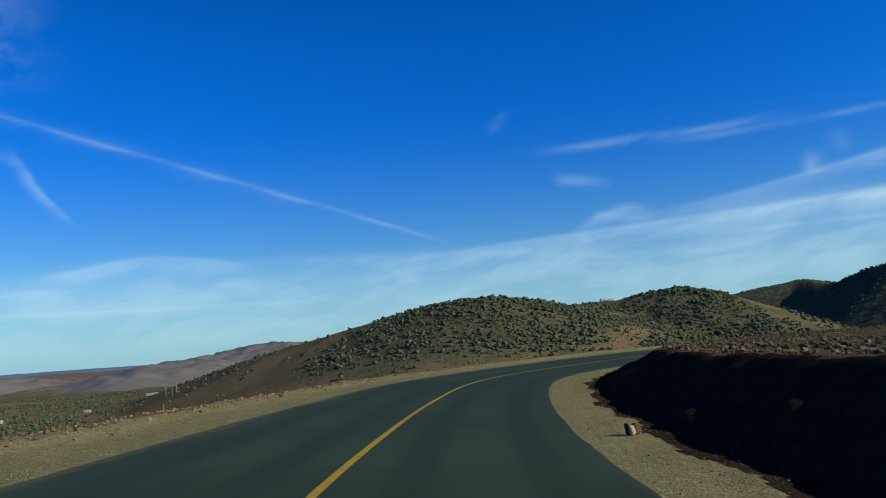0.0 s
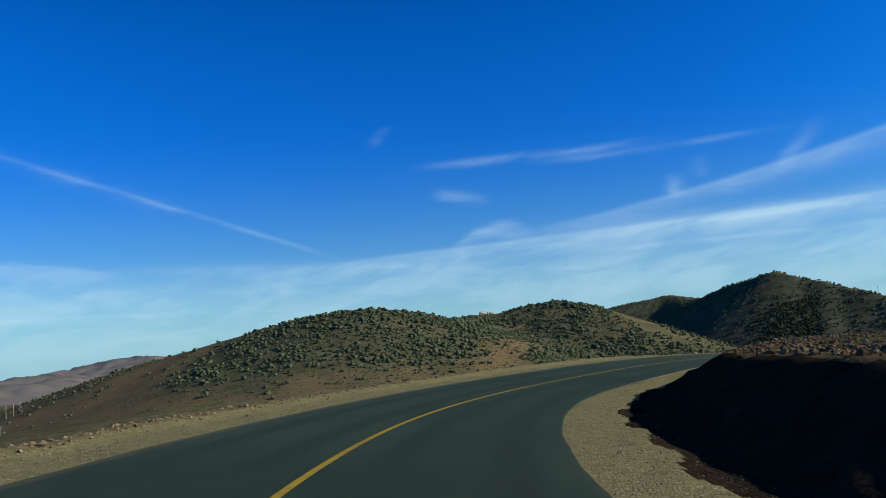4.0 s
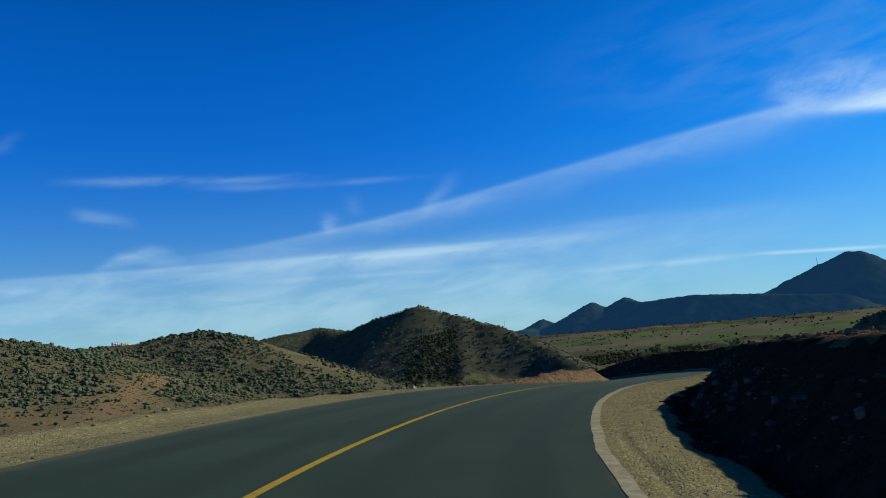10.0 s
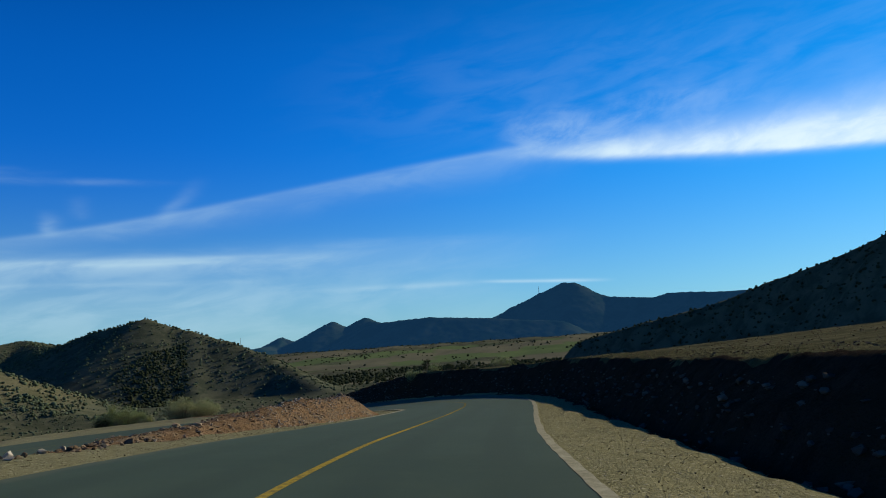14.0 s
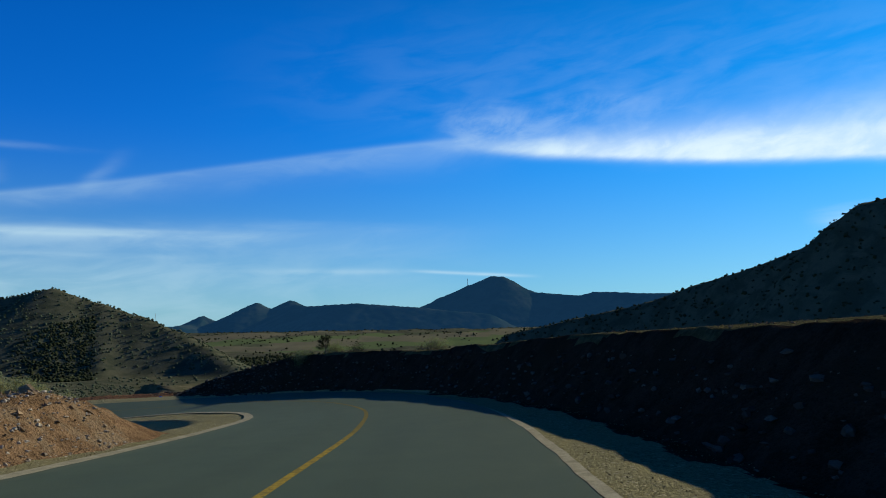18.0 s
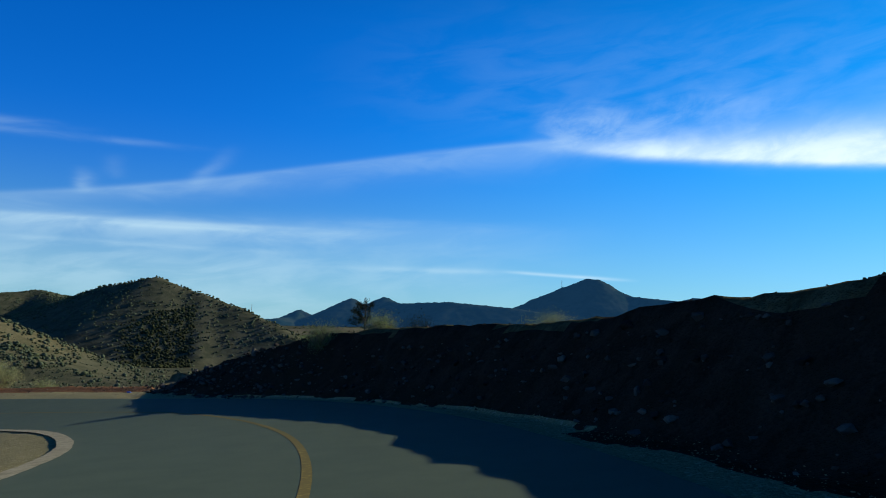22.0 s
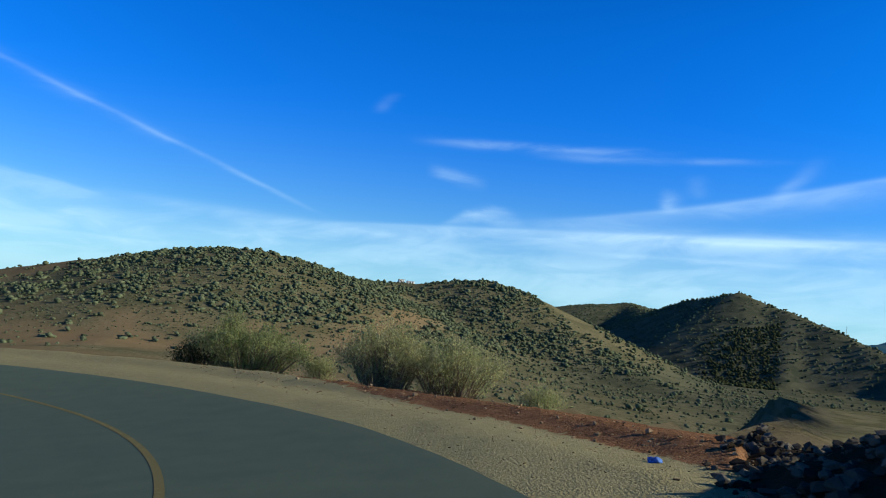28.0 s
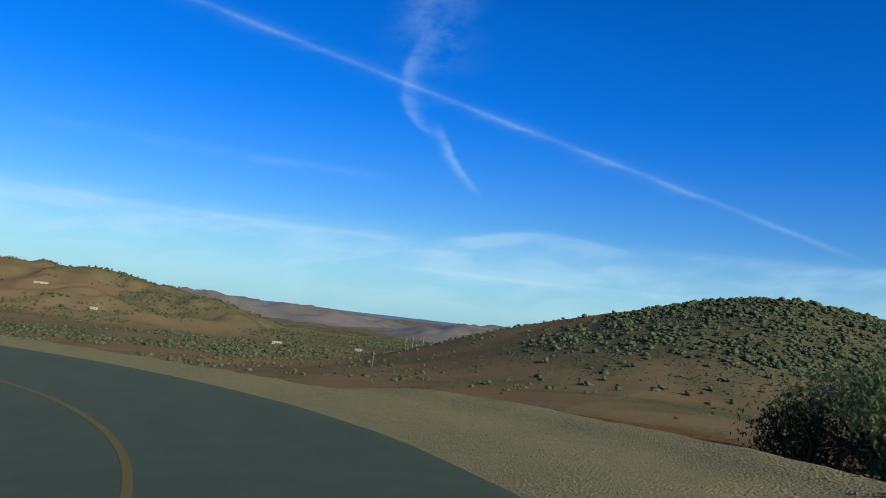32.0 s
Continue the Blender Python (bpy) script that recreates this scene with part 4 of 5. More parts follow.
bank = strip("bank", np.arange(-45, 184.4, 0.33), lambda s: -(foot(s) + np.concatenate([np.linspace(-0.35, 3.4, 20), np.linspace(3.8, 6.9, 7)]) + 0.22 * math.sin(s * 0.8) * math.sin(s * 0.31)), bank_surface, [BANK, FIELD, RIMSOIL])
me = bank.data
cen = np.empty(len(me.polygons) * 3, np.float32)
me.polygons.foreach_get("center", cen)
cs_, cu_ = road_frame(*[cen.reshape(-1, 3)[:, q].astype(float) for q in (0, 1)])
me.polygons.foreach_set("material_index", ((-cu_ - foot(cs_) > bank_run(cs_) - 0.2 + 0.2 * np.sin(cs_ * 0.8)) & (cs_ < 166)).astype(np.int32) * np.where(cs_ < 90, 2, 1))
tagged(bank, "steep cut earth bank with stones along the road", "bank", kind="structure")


def dust_strip(name, s0, s1, side, wide, label):
    def cols(s):
        fade_ = float(smooth(np.array([s]), s0, s0 + 8)[0] * (1 - smooth(np.array([s]), s1 - 8, s1)[0]))
        half = wide * fade_ * (0.9 + 0.06 * math.sin(s * 1.9) * math.sin(s * 0.43) + 0.05 * math.sin(s * 5.1)) + 0.01
        return (-right_edge(s) + edge_wear(s, 1.0) - 0.03 if side < 0 else side) + np.array([-half, -half * 0.3, half * 0.4, half])
    ob = strip(name, np.arange(s0, s1, 0.4), cols, lambda s, u, p: np.maximum(level_smooth(s, u) + 0.006, shoulder_height(s, u, p) + 0.008), DUST)
    ob.parent = road
    tagged(ob, label)


dust_strip("edge_strip", 56, 140, -1.0, 0.09, "pale dusty concrete strip along the edge of the asphalt")
dust_strip("edge_strip", 118, 186, LEFT + 0.08, 0.17, "pale dusty strip round the inside of the bend")

# ---------------------------------------------------------------- shrubs on the hills
rng = np.random.default_rng(7)


def shrub_shape(rng, lobes=4):
    """A low evergreen shrub: a heap of rough lobes, wide at the foot and open at the edge."""
    ps, ts, n0 = [], [], 0
    for q in range(lobes):
        p, t = lump(rng, 1, 0.65, 0.9)
        r = rng.uniform(0.42, 0.62) if q == 0 else rng.uniform(0.20, 0.44)
        a, d = rng.uniform(0, 6.28), (0.0 if q == 0 else rng.uniform(0.25, 0.88))
        ps.append(p * r + [d * math.cos(a), d * math.sin(a), 0.4 * r + (0.75 - 0.6 * d) * rng.uniform(0.0, 0.75)])
        ts.append(t + n0)
        n0 += len(p)
    return np.concatenate(ps), np.concatenate(ts)


shrubs = [shrub_shape(rng, q) for q in (3, 4, 5, 4, 4, 3, 5, 4, 3, 4)]
far_shrubs = [shrub_shape(rng, 1) for q in range(6)]


def plant(name, count, x0, x1, y0, y1, keep, size, label, mat=SHRUB, squash=(0.65, 1.0), shapes=None):
    """Shrubs over one stretch of land, thinned by keep(x, y, z, hill)."""
    x, y = rng.uniform(x0, x1, count), rng.uniform(y0, y1, count)
    z = land(x, y, False)
    o = hills(x, y)[1]
    ok = keep(x, y, z, o) > rng.random(count)
    x, y, z = x[ok], y[ok], z[ok]
    sizes = size[0] + (size[1] - size[0]) * rng.random(len(x)) ** 1.6
    ob = scatter(name, shapes or shrubs, np.stack([x, y, z - 0.12 * sizes], -1), sizes, rng.uniform(0, 6.28, len(x)), mat, rng, rng.uniform(*squash, len(x)))
    tagged(ob, label, "shrubs", kind="stuff")
    return ob


CREST_X = [-470, -385, -305, -250, -190, -144, -90, -40, 22, 49, 72, 95, 125, 170, 198, 285, 307, 334, 376, 430]
CREST_Y = [1180, 1130, 1085, 1050, 990, 930, 918, 920, 872, 850, 850, 870, 915, 962, 985, 962, 936, 837, 685, 500]


def scrub(x, y, z, o):
    """Dense on the upper slopes, open on the western flank and the lower ground, bare in the gully between the two hills."""
    front = y < np.interp(x, CREST_X, CREST_Y) + np.interp(x, [-250, -150, 280, 330], [6, 22, 28, 75])
    high = 0.06 + 0.94 * smooth(o - np.interp(x, [20, 140], [16, 3]), 0, 16)
    clumps = 0.30 + 0.70 * smooth(wave(x, y, 42, 1.0), -0.35, 0.15)
    west = 0.05 + 0.95 * smooth(x - 0.45 * (y - 880), -112, -30)
    gully = 1 - 0.92 * np.exp(-((x - 130 - 0.5 * (y - 650)) / 26) ** 2) * smooth(-y, -800, -760)
    return front * high * clumps * west * gully * (np.hypot(x - 202, y - 978) > 24)


plant("hillside_shrubs", 52000, -480, 430, 520, 1200, scrub, (1.2, 4.2), "dense grey-green evergreen shrubs on the nearer hill", shapes=shrubs, squash=(0.6, 0.95))
plant("hillside_shrubs", 30000, -300, 430, 560, 1000,
      lambda x, y, z, o: (y < np.interp(x, CREST_X, CREST_Y) + 5) * smooth(o, 0, 12) * (0.35 + 0.65 * smooth(wave(x, y, 26, 4.0), -0.3, 0.3)) * (0.15 + 0.85 * smooth(x - 0.45 * (y - 880), -140, -40)), (0.5, 1.5), "low grey-green scrub between larger shrubs", shapes=far_shrubs, squash=(0.5, 0.8))
plant("hillside_shrubs", 5200, -340, 480, 200, 760,
      lambda x, y, z, o: 0.5 * smooth(-o, -8, -1) * smooth(wave(x, y, 30, 2.0), -0.1, 0.4), (0.4, 1.7), "scattered low shrubs on the valley floor")
plant("hillside_shrubs", 23000, 380, 1150, 700, 2050,
      lambda x, y, z, o: (0.2 + 0.8 * smooth(o, 5, 20)) * (0.40 + 0.60 * smooth(wave(x, y, 60, 3.0), -0.3, 0.2)), (1.6, 3.8), "dark evergreen shrubs on the pointed hill", shapes=far_shrubs)
plant("hillside_shrubs", 46000, -1500, -200, 450, 1500,
      lambda x, y, z, o: (0.08 + 0.82 * smooth(-x - 0.35 * (y - 700), 290, 430)) * smooth(wave(x, y, 110, 4.0), -0.5, 0.2) * (1 - 0.96 * smooth(wave(x, y, 150, 8.0, 3), 0.05, 0.16) * (x < -640)), (1.3, 3.9), "olive-green shrubs over the western slopes", shapes=far_shrubs)
plant("hillside_shrubs", 10000, 90, 560, 210, 820,
      lambda x, y, z, o: 0.75 * smooth(wave(x, y, 35, 5.0), -0.5, 0.1), (0.6, 2.2), "grey-green shrubs on the slope below the bend", shapes=far_shrubs)
plant("hillside_shrubs", 5200, 850, 1330, 780, 1420,
      lambda x, y, z, o: 0.9 * smooth(-np.abs(np.hypot(x, y - 80) - 1420 - 60 * wave(x, y, 160, 1.0)), -190, -60) * smooth(wave(x, y, 60, 2.0), -0.6, 0.0), (2.5, 6.0), "dark wooded ravine between the fields", OAK, (0.8, 1.3), far_shrubs)
# Dark scrub added where the hill is only in shade, to widen that patch.
plant("hillside_shrubs", 2600, 560, 720, 900, 1070,
      lambda x, y, z, o: 0.9 * smooth(0.70 * (y - 940) + 634 - x, 2, 10) * smooth(x - 0.70 * (y - 940) - 634, -125, -80), (1.8, 4.2), "dense oak scrub added as the dark shaded patch beside the spur", OAK, (0.7, 1.1), far_shrubs)
plant("ridge_trees", 260, 640, 960, 1100, 1960,
      lambda x, y, z, o: 1.0 * (ridge(x, y, RIDGES["peak_hill"][0], 1.0, 0.1) > np.interp(y, [1100, 1165, 1250, 1400, 1650, 1913], [50, 71, 57, 44, 49, 70]) - 9), (1.6, 3.4), "round trees along the crest of the pointed hill", OAK, (1.0, 1.6))
plant("hillside_shrubs", 5000, 850, 1300, -150, 760,
      lambda x, y, z, o: smooth(o, 8, 30), (1.5, 3.6), "dark oak scrub on the steep shaded hill", OAK, (0.8, 1.2))
plant("hedgerow_trees", 9000, 900, 2500, 500, 2300,
      lambda x, y, z, o: 1.0 * (np.abs(((np.hypot(x, y - 80) + 14 * np.degrees(np.arctan2(x, y - 80))) / 150) % 1 - 0.5) > 0.482) * (wave(x, y, 90, 3.0) > -0.25), (2.0, 5.0), "dark hedgerow trees between distant fields", OAK, (0.8, 1.3), far_shrubs)
plant("hillside_shrubs", 9000, 900, 3200, 200, 3000,
      lambda x, y, z, o: 0.8 * smooth(wave(x, y, 200, 6.0), -0.1, 0.3), (3.0, 6.0), "far dark scrub between the fields", OAK, shapes=far_shrubs)

# ---------------------------------------------------------------- earth mound in the bend
def mound_height(s):
    return np.interp(s, [100, 106, 112, 118, 124, 130, 133, 135, 136.5], [0.0, 0.10, 0.32, 0.62, 0.95, 1.05, 0.95, 0.4, 0.0])


def mound_edge(s):
    return 7.5 + 7.5 * np.clip(np.sin(np.pi * (s - 96.5) / 41.5), 0, 1) ** 0.6


def mound_surface(s, u, p):
    z = corridor(s, np.minimum(u, 8.0), p[:, 0], p[:, 1]) - 0.06 * np.clip(u - 9, 0, 20) + level_smooth(s, u) - level(s, u)
    edge = np.interp(s, [100, 115, 124, 133], [6.0, 5.8, 4.9, 4.5])
    top = smooth(u, edge, edge + 1.7) * (1 - smooth(u, 0.62 * mound_edge(s), 0.97 * mound_edge(s)))
    rough = 0.16 * wave(p[:, 0], p[:, 1], 0.9, 2.0, 4) + 0.14 * wave(p[:, 0], p[:, 1], 2.6, 5.0)
    return z - 0.12 + (mound_height(s) + 0.12 + rough * smooth(mound_height(s), 0, 0.3)) * top - 0.6 * smooth(u, 0.85 * mound_edge(s), mound_edge(s))


mound = strip("earth_mound", np.arange(97.5, 136.7, 0.3), lambda s: np.linspace(4.4 if s > 112 else 5.5, 7.5 + 7.5 * max(0.0, math.sin(math.pi * (s - 96.5) / 41.5)) ** 0.6 + 0.6 * math.sin(s * 0.7), 38) + 0.25 * math.sin(s * 0.9), mound_surface, EARTH)
tagged(mound, "heap of red-brown earth and rubble beside the bend", "earth mound")

# ---------------------------------------------------------------- stones
stones = [stone_shape(rng) for _ in range(10)]
pebbles = [stone_shape(rng, 8) for _ in range(8)]


def on_strip(s, u, surface):
    p = at(s, u)
    p[:, 2] = surface(s, u, p)
    return p


def stuff_stones(name, count, s0, s1, u_of, size, surface, label, mat=STONE, sink=0.3, power=2.5, shapes=None):
    s = rng.uniform(s0, s1, count)
    u = u_of(s)
    sizes = size[0] + (size[1] - size[0]) * rng.random(count) ** power
    p = on_strip(s, u, surface)
    p[:, 2] += sizes * (0.5 - sink)
    tagged(scatter(name, shapes or stones, p, sizes, rng.uniform(0, 6.28, count), mat, rng, rng.uniform(0.6, 1.1, count), soft=False), label, "stones", kind="stuff")


def plateau_surface(s, u, p):
    return np.maximum(bank_surface(s, u, p), land(p[:, 0], p[:, 1]))


stuff_stones("gravel_stones", 14000, -5, 160, lambda s: -(RIGHT + 0.12 + (foot(s) - RIGHT) * rng.random(len(s)) ** 0.7), (0.006, 0.024), shoulder_height, "loose pebbles on the gravel verge", PEBBLE, 0.2, 3.0, pebbles)
stuff_stones("gravel_stones", 4500, 165, 240, lambda s: -(RIGHT + 0.2 + 4.6 * rng.random(len(s)) ** 0.8), (0.008, 0.028), shoulder_height, "loose pebbles on the outer verge", PEBBLE, 0.2, 3.0, pebbles)
stuff_stones("gravel_stones", 6500, -5, 130, lambda s: rng.uniform(LEFT + 0.3, 6.3, len(s)), (0.010, 0.030), shoulder_height, "loose pebbles on the far verge", PEBBLE, 0.2, 3.0, pebbles)
stuff_stones("rubble", 4200, -5, 62, lambda s: verge_edge(s) + 0.15 + rng.normal(0, 0.32, len(s)), (0.02, 0.085), shoulder_height, "small broken stones heaped along the verge", REDSTONE, 0.2, 2.5, pebbles)
stuff_stones("rubble", 1300, 174, 202, lambda s: -(8.2 + rng.normal(0, 0.9, len(s))), (0.012, 0.055), shoulder_height, "broken stones in the red earth beside the verge", REDSTONE, 0.25, 3.0)
stuff_stones("rubble", 4200, 101, 132, lambda s: rng.uniform(5.4, 12.0, len(s)), (0.02, 0.11), mound_surface, "rubble in the red earth heap", REDSTONE, 0.25, 2.5, pebbles)
stuff_stones("rubble", 1500, 118, 132.5, lambda s: rng.uniform(4.8, 7.2, len(s)), (0.02, 0.075), mound_surface, "pale rubble at the foot of the heap", STONE, 0.25, 2.5)
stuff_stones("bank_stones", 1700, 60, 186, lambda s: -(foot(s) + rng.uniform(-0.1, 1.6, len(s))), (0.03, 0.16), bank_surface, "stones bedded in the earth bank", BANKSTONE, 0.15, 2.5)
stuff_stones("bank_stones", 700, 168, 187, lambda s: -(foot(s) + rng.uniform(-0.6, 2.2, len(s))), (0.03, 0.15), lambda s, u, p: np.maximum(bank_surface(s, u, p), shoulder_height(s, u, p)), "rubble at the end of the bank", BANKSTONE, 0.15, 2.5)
stuff_stones("field_stones", 3000, -5, 88, lambda s: -(foot(s) + bank_run(s) + 0.05 + 9 * rng.random(len(s)) ** 1.8), (0.03, 0.15), plateau_surface, "broken brown stones along the top of the bank", BROWNSTONE, 0.2, 2.5)
stuff_stones("field_stones", 7000, 60, 172, lambda s: -(foot(s) + bank_run(s) + 0.1 + 45 * rng.random(len(s)) ** 1.5), (0.02, 0.08), plateau_surface, "clods and stones strewn over the ploughed field", BROWNSTONE, 0.2, 2.2, pebbles)

stone_meshes = [mesh_of("stone", p, t, STONE, False) for p, t in stones]
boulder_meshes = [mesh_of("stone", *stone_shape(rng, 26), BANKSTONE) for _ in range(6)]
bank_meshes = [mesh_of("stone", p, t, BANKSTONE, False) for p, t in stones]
brown_meshes = [mesh_of("stone", p, t, BROWNSTONE, False) for p, t in stones]
red_meshes = [mesh_of("stone", p, t, REDSTONE, False) for p, t in stones]


def lay(count, s0, s1, u_of, size, surface, label, group, meshes=stone_meshes):
    """Single larger stones, each an object of its own."""
    s = np.sort(rng.uniform(s0, s1, count))
    u = u_of(s)
    p = on_strip(s, u, surface)
    for q in range(count):
        r = size[0] + (size[1] - size[0]) * rng.random() ** 1.8
        ob = new("stone", meshes[rng.integers(0, len(meshes))])
        ob.matrix_basis = Matrix.LocRotScale(Vector(p[q]) + Vector((0, 0, r * 0.32)), Euler((rng.uniform(-0.4, 0.4), rng.uniform(-0.4, 0.4), rng.uniform(0, 6.28))), (r, r * rng.uniform(0.7, 1.0), r * rng.uniform(0.7, 1.1)))
        tagged(ob, label, "stone", group)


lay(34, 0, 90, lambda s: verge_edge(s) + rng.normal(0, 0.25, len(s)), (0.05, 0.13), shoulder_height, "brown broken stone lying on the gravel verge", "stones along the verge", red_meshes)
lay(80, 94, 110, lambda s: verge_edge(s) + 0.1 + rng.normal(0, 0.25, len(s)), (0.06, 0.17), shoulder_height, "grey boulder set along the edge of the road", "boulders along the drop", stone_meshes[:4] + brown_meshes + bank_meshes[:4])
lay(34, 104, 131, lambda s: rng.uniform(5.8, 9.5, len(s)), (0.08, 0.24), mound_surface, "angular stone in the red earth heap", "stones of the earth heap", red_meshes)
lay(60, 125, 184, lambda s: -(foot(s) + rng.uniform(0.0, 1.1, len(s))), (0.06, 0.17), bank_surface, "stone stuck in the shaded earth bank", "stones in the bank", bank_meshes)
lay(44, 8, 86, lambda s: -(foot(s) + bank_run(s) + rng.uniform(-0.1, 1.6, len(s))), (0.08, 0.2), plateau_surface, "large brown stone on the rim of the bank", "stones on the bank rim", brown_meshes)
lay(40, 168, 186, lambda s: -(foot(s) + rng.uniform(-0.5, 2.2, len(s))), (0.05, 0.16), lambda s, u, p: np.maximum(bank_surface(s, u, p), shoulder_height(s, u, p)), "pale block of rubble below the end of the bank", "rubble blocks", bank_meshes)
lay(26, 176, 199, lambda s: -(8.4 + rng.normal(0, 0.6, len(s))), (0.04, 0.11), shoulder_height, "brown stone in the red earth beside the verge", "stones by the bushes", red_meshes)

# ---------------------------------------------------------------- bushes and tree
def leaf_cloud(name, rng, tips, count, spread, length, width, lift, mat):
    """Many narrow leaves round the branch tips."""
    base_ = tips[rng.integers(0, len(tips), count)] + rng.normal(0, 1, (count, 3)) * spread
    d = rng.normal(0, 1, (count, 3)) * [1, 1, 0.8] + [0, 0, lift]
    d /= np.linalg.norm(d, axis=1, keepdims=True)
    side = np.cross(d, rng.normal(0, 1, (count, 3)))
    side /= np.linalg.norm(side, axis=1, keepdims=True) + 1e-9
    ln = (length * rng.uniform(0.6, 1.3, count))[:, None]
    wd = (width * rng.uniform(0.7, 1.3, count))[:, None]
    v = np.stack([base_, base_ + d * ln * 0.5 + side * wd, base_ + d * ln, base_ + d * ln * 0.5 - side * wd], 1).reshape(-1, 3)
    return mesh_of(name, v, np.arange(count * 4).reshape(-1, 4), mat, False)


def bush(x, y, rx, ry, h, stems, leaves, label, seed, dry=0.0, turn=0.0, name="bush", leaf=(0.13, 0.016), bark=BARK, mat=TAMARISK, sink=0.0, on_bank=False, low=0.1):
    r = np.random.default_rng(seed)
    z = bank_top(x, y) if on_bank else float(land(np.array([x]), np.array([y]), False)[0])
    root = new(name)
    root.location = (x, y, z - sink)
    root.rotation_euler = (0, 0, turn)
    tagged(root, label, "bush")
    bm, tips = bmesh.new(), []
    for q in range(stems):
        a, out = r.uniform(0, 6.28), r.random() ** 0.6
        start = Vector((math.cos(a) * rx * 0.42 * out, math.sin(a) * ry * 0.42 * out, -0.25))
        end = Vector((math.cos(a) * rx * out * 0.95, math.sin(a) * ry * out * 0.95, h * (1.02 - 0.55 * out ** 2.0) * r.uniform(0.6, 1.05)))
        bend = start.lerp(end, 0.5) + Vector((r.normal(0, 0.12), r.normal(0, 0.12), 0.16 * h))
        tube(bm, start, bend, 0.026, 0.018, 5)
        tube(bm, bend, end, 0.015, 0.006, 4)
        for f in np.linspace(low, 1.0, 7):
            pt = bend.lerp(end, f) if f > 0.4 else start.lerp(bend, f * 2)
            for _ in range(2):
                tips.append(tuple(pt + Vector(r.normal(0, 0.16, 3))))
    part("branchwork", bm, bark, root, "thin grey-brown branchwork")
    part_mesh("foliage", leaf_cloud("foliage", r, np.array(tips), leaves, 0.13, leaf[0], leaf[1], 1.1, mat), root, "narrow grey-green leaves")
    return root


bush(87.7, 172.2, 3.7, 1.9, 1.95, 150, 23000, "large grey-green tamarisk bush on red earth beside the verge", 11, turn=-0.5, mat=GREENBUSH)
bush(86.7, 172.8, 0.6, 0.6, 3.1, 26, 3800, "tall spray of a pale green tamarisk bush", 12, mat=GREENBUSH)
bush(93.6, 168.3, 2.5, 1.7, 2.75, 120, 13000, "tall straw-tinged tamarisk bush with bare stems", 13, turn=-0.6, low=0.25)
bush(96.3, 167.3, 2.7, 1.7, 2.15, 110, 13000, "pale grey-green tamarisk bush at the edge of the drop", 14, low=0.22)
bush(99.8, 165.6, 1.1, 0.9, 1.2, 50, 5000, "lower straggling tamarisk bush at the edge of the drop", 18)
bush(91.0, 171.6, 0.7, 0.6, 0.8, 22, 3000, "small low bush between two larger ones", 15)
bush(85.2, 172.4, 0.9, 0.7, 0.85, 30, 3600, "small dark bush at the foot of a larger one", 16, mat=OAK)
bush(72.1, 182.0, 1.0, 0.8, 1.0, 24, 2600, "small dark bush on the slope below the verge", 17, mat=OAK)


def bank_top(x, y):
    s, u = road_frame(np.array([x]), np.array([y]))
    return float(on_strip(s, u, plateau_surface)[0, 2])


def bank_tree():
    r = np.random.default_rng(31)
    x, y = 94.9, 128.7
    root = new("small_tree")
    root.location, root.scale = (x, y, bank_top(x, y)), (0.66, 0.66, 0.66)
    tagged(root, "small dark evergreen tree on the rim of the bank", "tree")
    bm, tips = bmesh.new(), []
    tube(bm, (0, 0, -0.3), (0.05, 0.02, 0.9), 0.07, 0.05, 7)
    tube(bm, (0.05, 0.02, 0.9), (0.02, 0.0, 1.7), 0.05, 0.025, 6)
    part("trunk", bm, BARK, root)
    bm = bmesh.new()
    for q in range(36):
        a, hh = r.uniform(0, 6.28), r.uniform(0.3, 1.6)
        reach = r.uniform(0.35, 0.95) * (1.2 - 0.35 * hh)
        end = Vector((math.cos(a) * reach, math.sin(a) * reach, hh + r.uniform(0.1, 0.5)))
        tube(bm, (0.03, 0.01, hh), end, 0.018, 0.006, 5)
        tips += [tuple(Vector((0.03, 0.01, hh)).lerp(end, f) + Vector(r.normal(0, 0.05, 3))) for f in (0.6, 0.8, 1.0, 1.05)]
    part("limbs", bm, BARK, root)
    part_mesh("crown", leaf_cloud("crown", r, np.array(tips), 5200, 0.06, 0.06, 0.016, 0.3, OAK), root, "sparse dark green leaves")


bank_tree()
bush(93.7, 129.6, 0.9, 0.7, 0.52, 60, 8000, "dry straggling bush overhanging the end of the bank", 41, leaf=(0.055, 0.007), on_bank=True, mat=GREENBUSH)
bush(102.0, 124.6, 1.9, 1.0, 0.95, 90, 9000, "dry olive-brown bush on the rim of the bank", 44, leaf=(0.055, 0.007), on_bank=True, mat=GREENBUSH)
bush(95.3, 128.2, 0.75, 0.6, 0.58, 36, 6000, "yellow-green bush on the rim of the bank", 42, leaf=(0.055, 0.009), on_bank=True, mat=GREENBUSH)
bush(96.0, 126.9, 0.6, 0.5, 0.36, 22, 3000, "low green bush on the rim of the bank", 43, leaf=(0.055, 0.009), on_bank=True, mat=OAK)

# ---------------------------------------------------------------- poles, mast, houses
def ground_at(x, y):
    return float(land(np.array([x]), np.array([y]), False)[0])


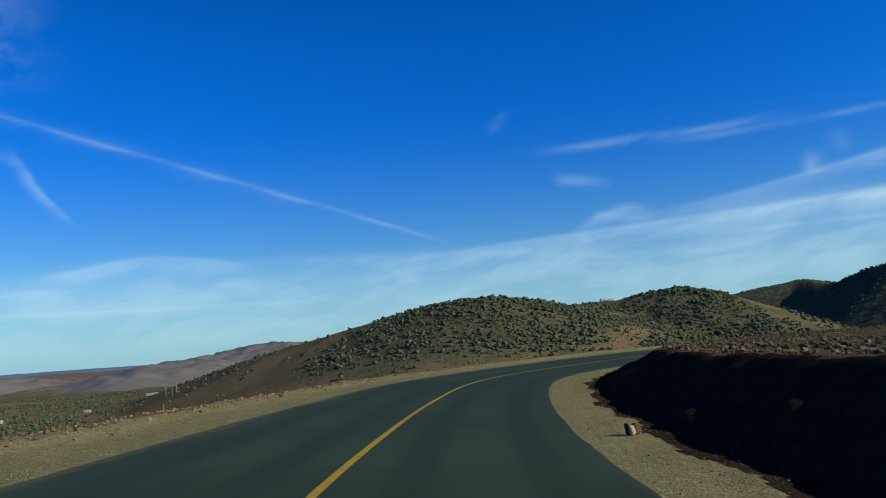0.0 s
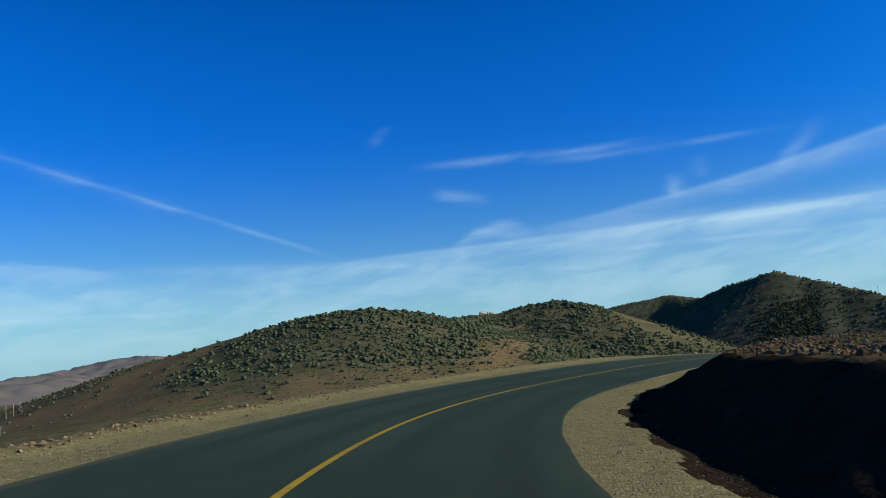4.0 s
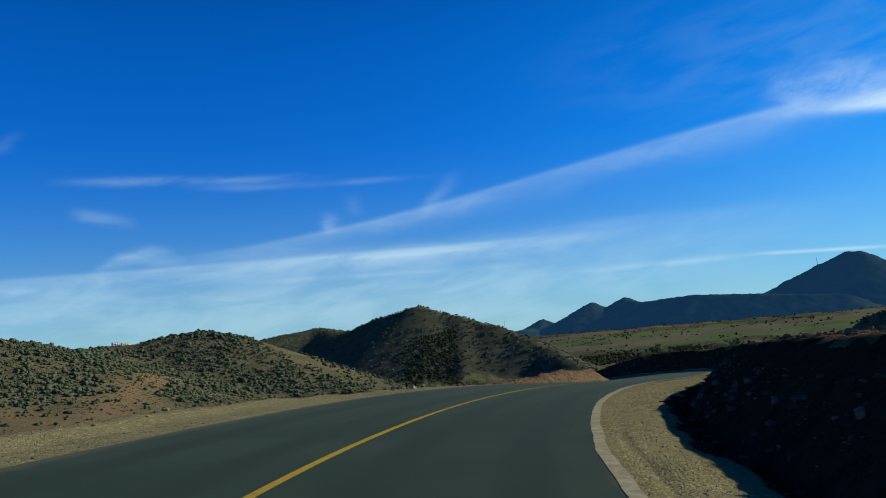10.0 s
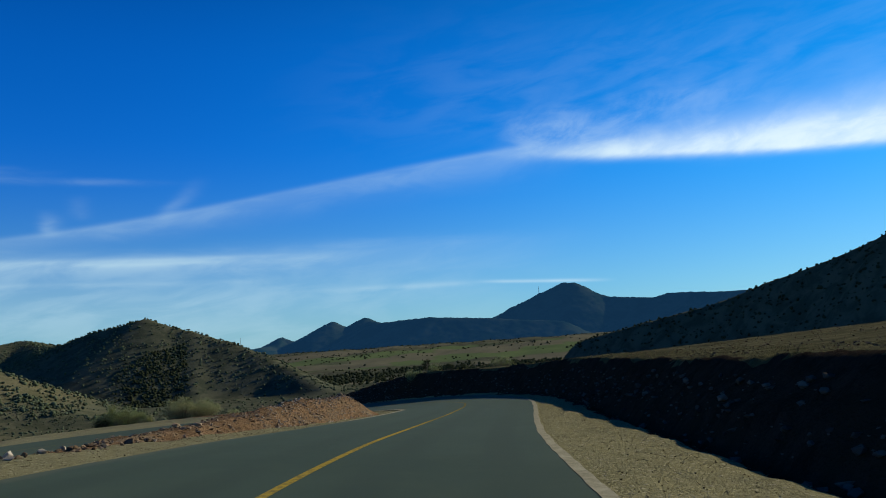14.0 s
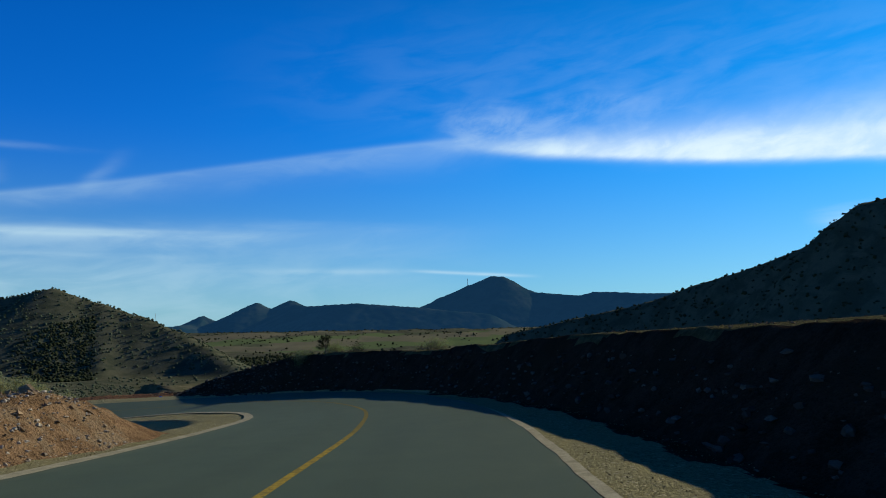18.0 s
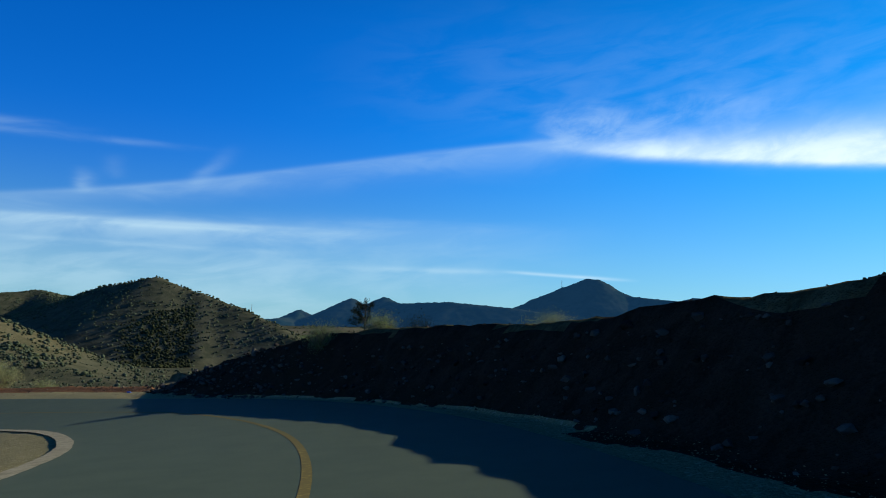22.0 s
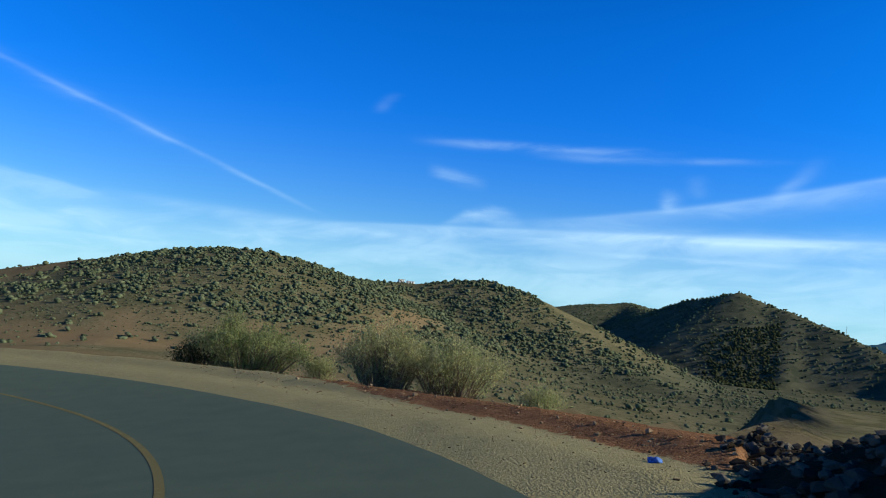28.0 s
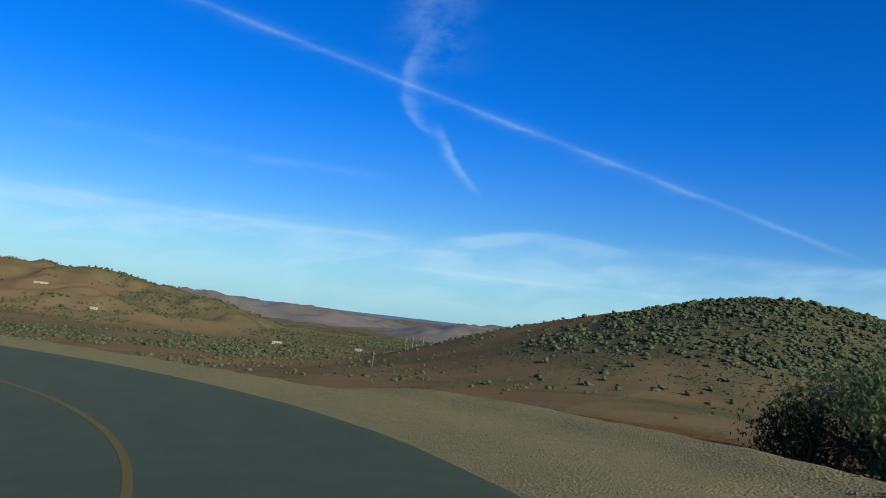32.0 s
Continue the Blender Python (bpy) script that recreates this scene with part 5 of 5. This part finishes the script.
def pole(x, y, h, arm=True):
    root = new("utility_pole")
    root.location = (x, y, ground_at(x, y))
    tagged(root, "pale weathered utility pole standing in the valley", "utility pole", "poles in the valley")
    part("shaft", tube(bmesh.new(), (0, 0, -0.5), (0, 0, h), 0.30, 0.2, 9), WOODPOLE, root)
    if arm:
        part("crossarm", box(bmesh.new(), (1.8, 0.14, 0.14), Matrix.Translation((0, 0, h - 0.5)), 0.02), WOODPOLE, root)
        for dx in (-0.75, 0.75):
            part("insulator", tube(bmesh.new(), (dx, 0, h - 0.42), (dx, 0, h - 0.15), 0.07, 0.05, 7), PLASTER, root)


for px, py, ph in ((-265, 720, 11.5), (-311, 853, 12.0), (-306, 858, 12.0), (-315, 897, 11.5)):
    pole(px, py, ph)
pole(783, 1148 - 120, 12.0)


def mast(x, y, top):
    z = ground_at(x, y)
    root = new("radio_mast")
    root.location = (x, y, z)
    tagged(root, "tall thin lattice radio mast on the far peak", "mast")
    h, bm = top - z, bmesh.new()
    for a in (0.5, 2.6, 4.7):
        tube(bm, (2.2 * math.cos(a), 2.2 * math.sin(a), -1), (0.7 * math.cos(a), 0.7 * math.sin(a), h), 0.5, 0.45, 5)
    part("legs", bm, STEEL, root)
    bm = bmesh.new()
    for q in range(14):
        f = q / 14
        for a, b in ((0.5, 2.6), (2.6, 4.7), (4.7, 0.5)):
            r0, r1 = 2.2 - 1.5 * f, 2.2 - 1.5 * (f + 1 / 14)
            tube(bm, (r0 * math.cos(a), r0 * math.sin(a), f * h), (r1 * math.cos(b), r1 * math.sin(b), (f + 1 / 14) * h), 0.2, 0.2, 4)
    part("bracing", bm, STEEL, root)


mast(4095, 2420, 345)


def house(x, y, w, d, h, turn, label, roof=None, name="house", wall=None):
    root = new(name)
    root.location, root.rotation_euler = (x, y, ground_at(x, y) - 0.3), (0, 0, turn)
    tagged(root, label, "house")
    part("wall", box(bmesh.new(), (w, d, h), Matrix.Translation((0, 0, h / 2)), 0.05), wall or PLASTER, root)
    part("roof", box(bmesh.new(), (w + 0.5, d + 0.5, 0.3), Matrix.Translation((0, 0, h + 0.15)), 0.05), roof or PLASTER, root)
    part("door", box(bmesh.new(), (1.0, 0.12, 2.1), Matrix.Translation((-w * 0.1, -d / 2 - 0.05, 1.2))), DARKGLASS, root)
    for q in (-0.32, 0.25):
        win = part("window", box(bmesh.new(), (1.1, 0.12, 1.1), Matrix.Translation((w * q, -d / 2 - 0.05, h * 0.55))), DARKGLASS, root)
        part("sill", box(bmesh.new(), (1.4, 0.3, 0.1), Matrix.Translation((w * q, -d / 2 - 0.12, h * 0.55 - 0.62))), PLASTER, win)


house(197, 985, 6, 5, 3.4, 0.2, "white flat-roofed house on the saddle between the hills", wall=WHITEWASH)
house(207, 983, 8, 5, 2.6, 0.2, "low white annex on the saddle between the hills", wall=WHITEWASH)
house(-773, 845, 10, 6, 3.4, 0.9, "small white house with a rust-red roof among fields", ROOFRED)
house(-905, 860, 18, 6, 3.0, 0.8, "long low farm building on the orange slope", ROOFRED)
house(-543, 935, 12, 7, 3.6, 0.7, "white farmhouse at the foot of the western hill")
house(-470, 1010, 9, 6, 3.2, 0.3, "small pale house among shrubs in the valley")
house(-405, 1060, 14, 6, 3.2, 0.2, "long pale farm wall and shed in the valley")

lay(26, 167, 177.5, lambda s: -(foot(s) + rng.uniform(0.9, 2.3, len(s))), (0.09, 0.21), plateau_surface, "boulder on the crest at the end of the bank", "boulders on the bank end", boulder_meshes)

pointed = new("stone", boulder_meshes[1])
pointed.matrix_basis = Matrix.LocRotScale(Vector(on_strip(np.array([172.4]), np.array([-6.55]), plateau_surface)[0]) + Vector((0, 0, 0.12)), Euler((0.1, -0.15, 0.6)), (0.17, 0.15, 0.36))
tagged(pointed, "tall pointed dark boulder standing on the crest of the bank", "stone", "boulders on the bank end")

for q in range(8):
    r = np.random.default_rng(60 + q)
    x, y = 292 + 3.2 * q + r.normal(0, 2), 952 - 4.2 * q + r.normal(0, 3)
    rock = new("rock_outcrop", mesh_of("rock_outcrop", *stone_shape(r, 22), STONE, False))
    size = r.uniform(1.6, 3.2)
    rock.location, rock.rotation_euler, rock.scale = (x, y, ground_at(x, y) + 0.2 * size), (0, 0, r.uniform(0, 6)), (size, size * 0.8, size * 0.8)
    tagged(rock, "pale weathered rock outcrop near the hill top", "rock", "rocks on the hill top")

# a blue plastic bag and a white stone among the rubble
bagp = on_strip(np.array([181.0]), np.array([-6.6]), lambda s, u, p: np.maximum(bank_surface(s, u, p), shoulder_height(s, u, p)))[0]
bag_v, bag_f = lump(rng, 3, 0.5, 0.55)
BLUE = speckled("blue_plastic", (0.05, 0.12, 0.42), (0.12, 0.24, 0.60), 0.1, 0.02, 0.4, 0.4, 0.01)
bag = new("plastic_bag", mesh_of("plastic_bag", bag_v * 0.10, bag_f, BLUE))
bag.location = bagp + np.array([0, 0, 0.03])
tagged(bag, "crumpled blue plastic bag lying among the rubble", "plastic bag")

# the broken block that lies on the verge near the start
bm = bmesh.new()
block = new("broken_block")
bp = on_strip(np.array([14.7]), np.array([-4.6]), shoulder_height)[0]
block.location, block.rotation_euler = bp, (0, 0, 0.4)
tagged(block, "broken brown and white building block on the verge", "building block")
part("brown_half", box(bmesh.new(), (0.16, 0.13, 0.20), pose(0.07, 0, 0.12, 0, 8, 10), 0.03), RED, block, "chipped brown half")
part("white_half", box(bmesh.new(), (0.10, 0.11, 0.18), pose(-0.04, -0.03, 0.11, 0, -14, -8), 0.025), PLASTER, block, "whitewashed half")
part("wedge", box(bmesh.new(), (0.05, 0.10, 0.22), pose(-0.11, 0.02, 0.13, 0, -10, 5), 0.02), BANK, block, "dark split edge")
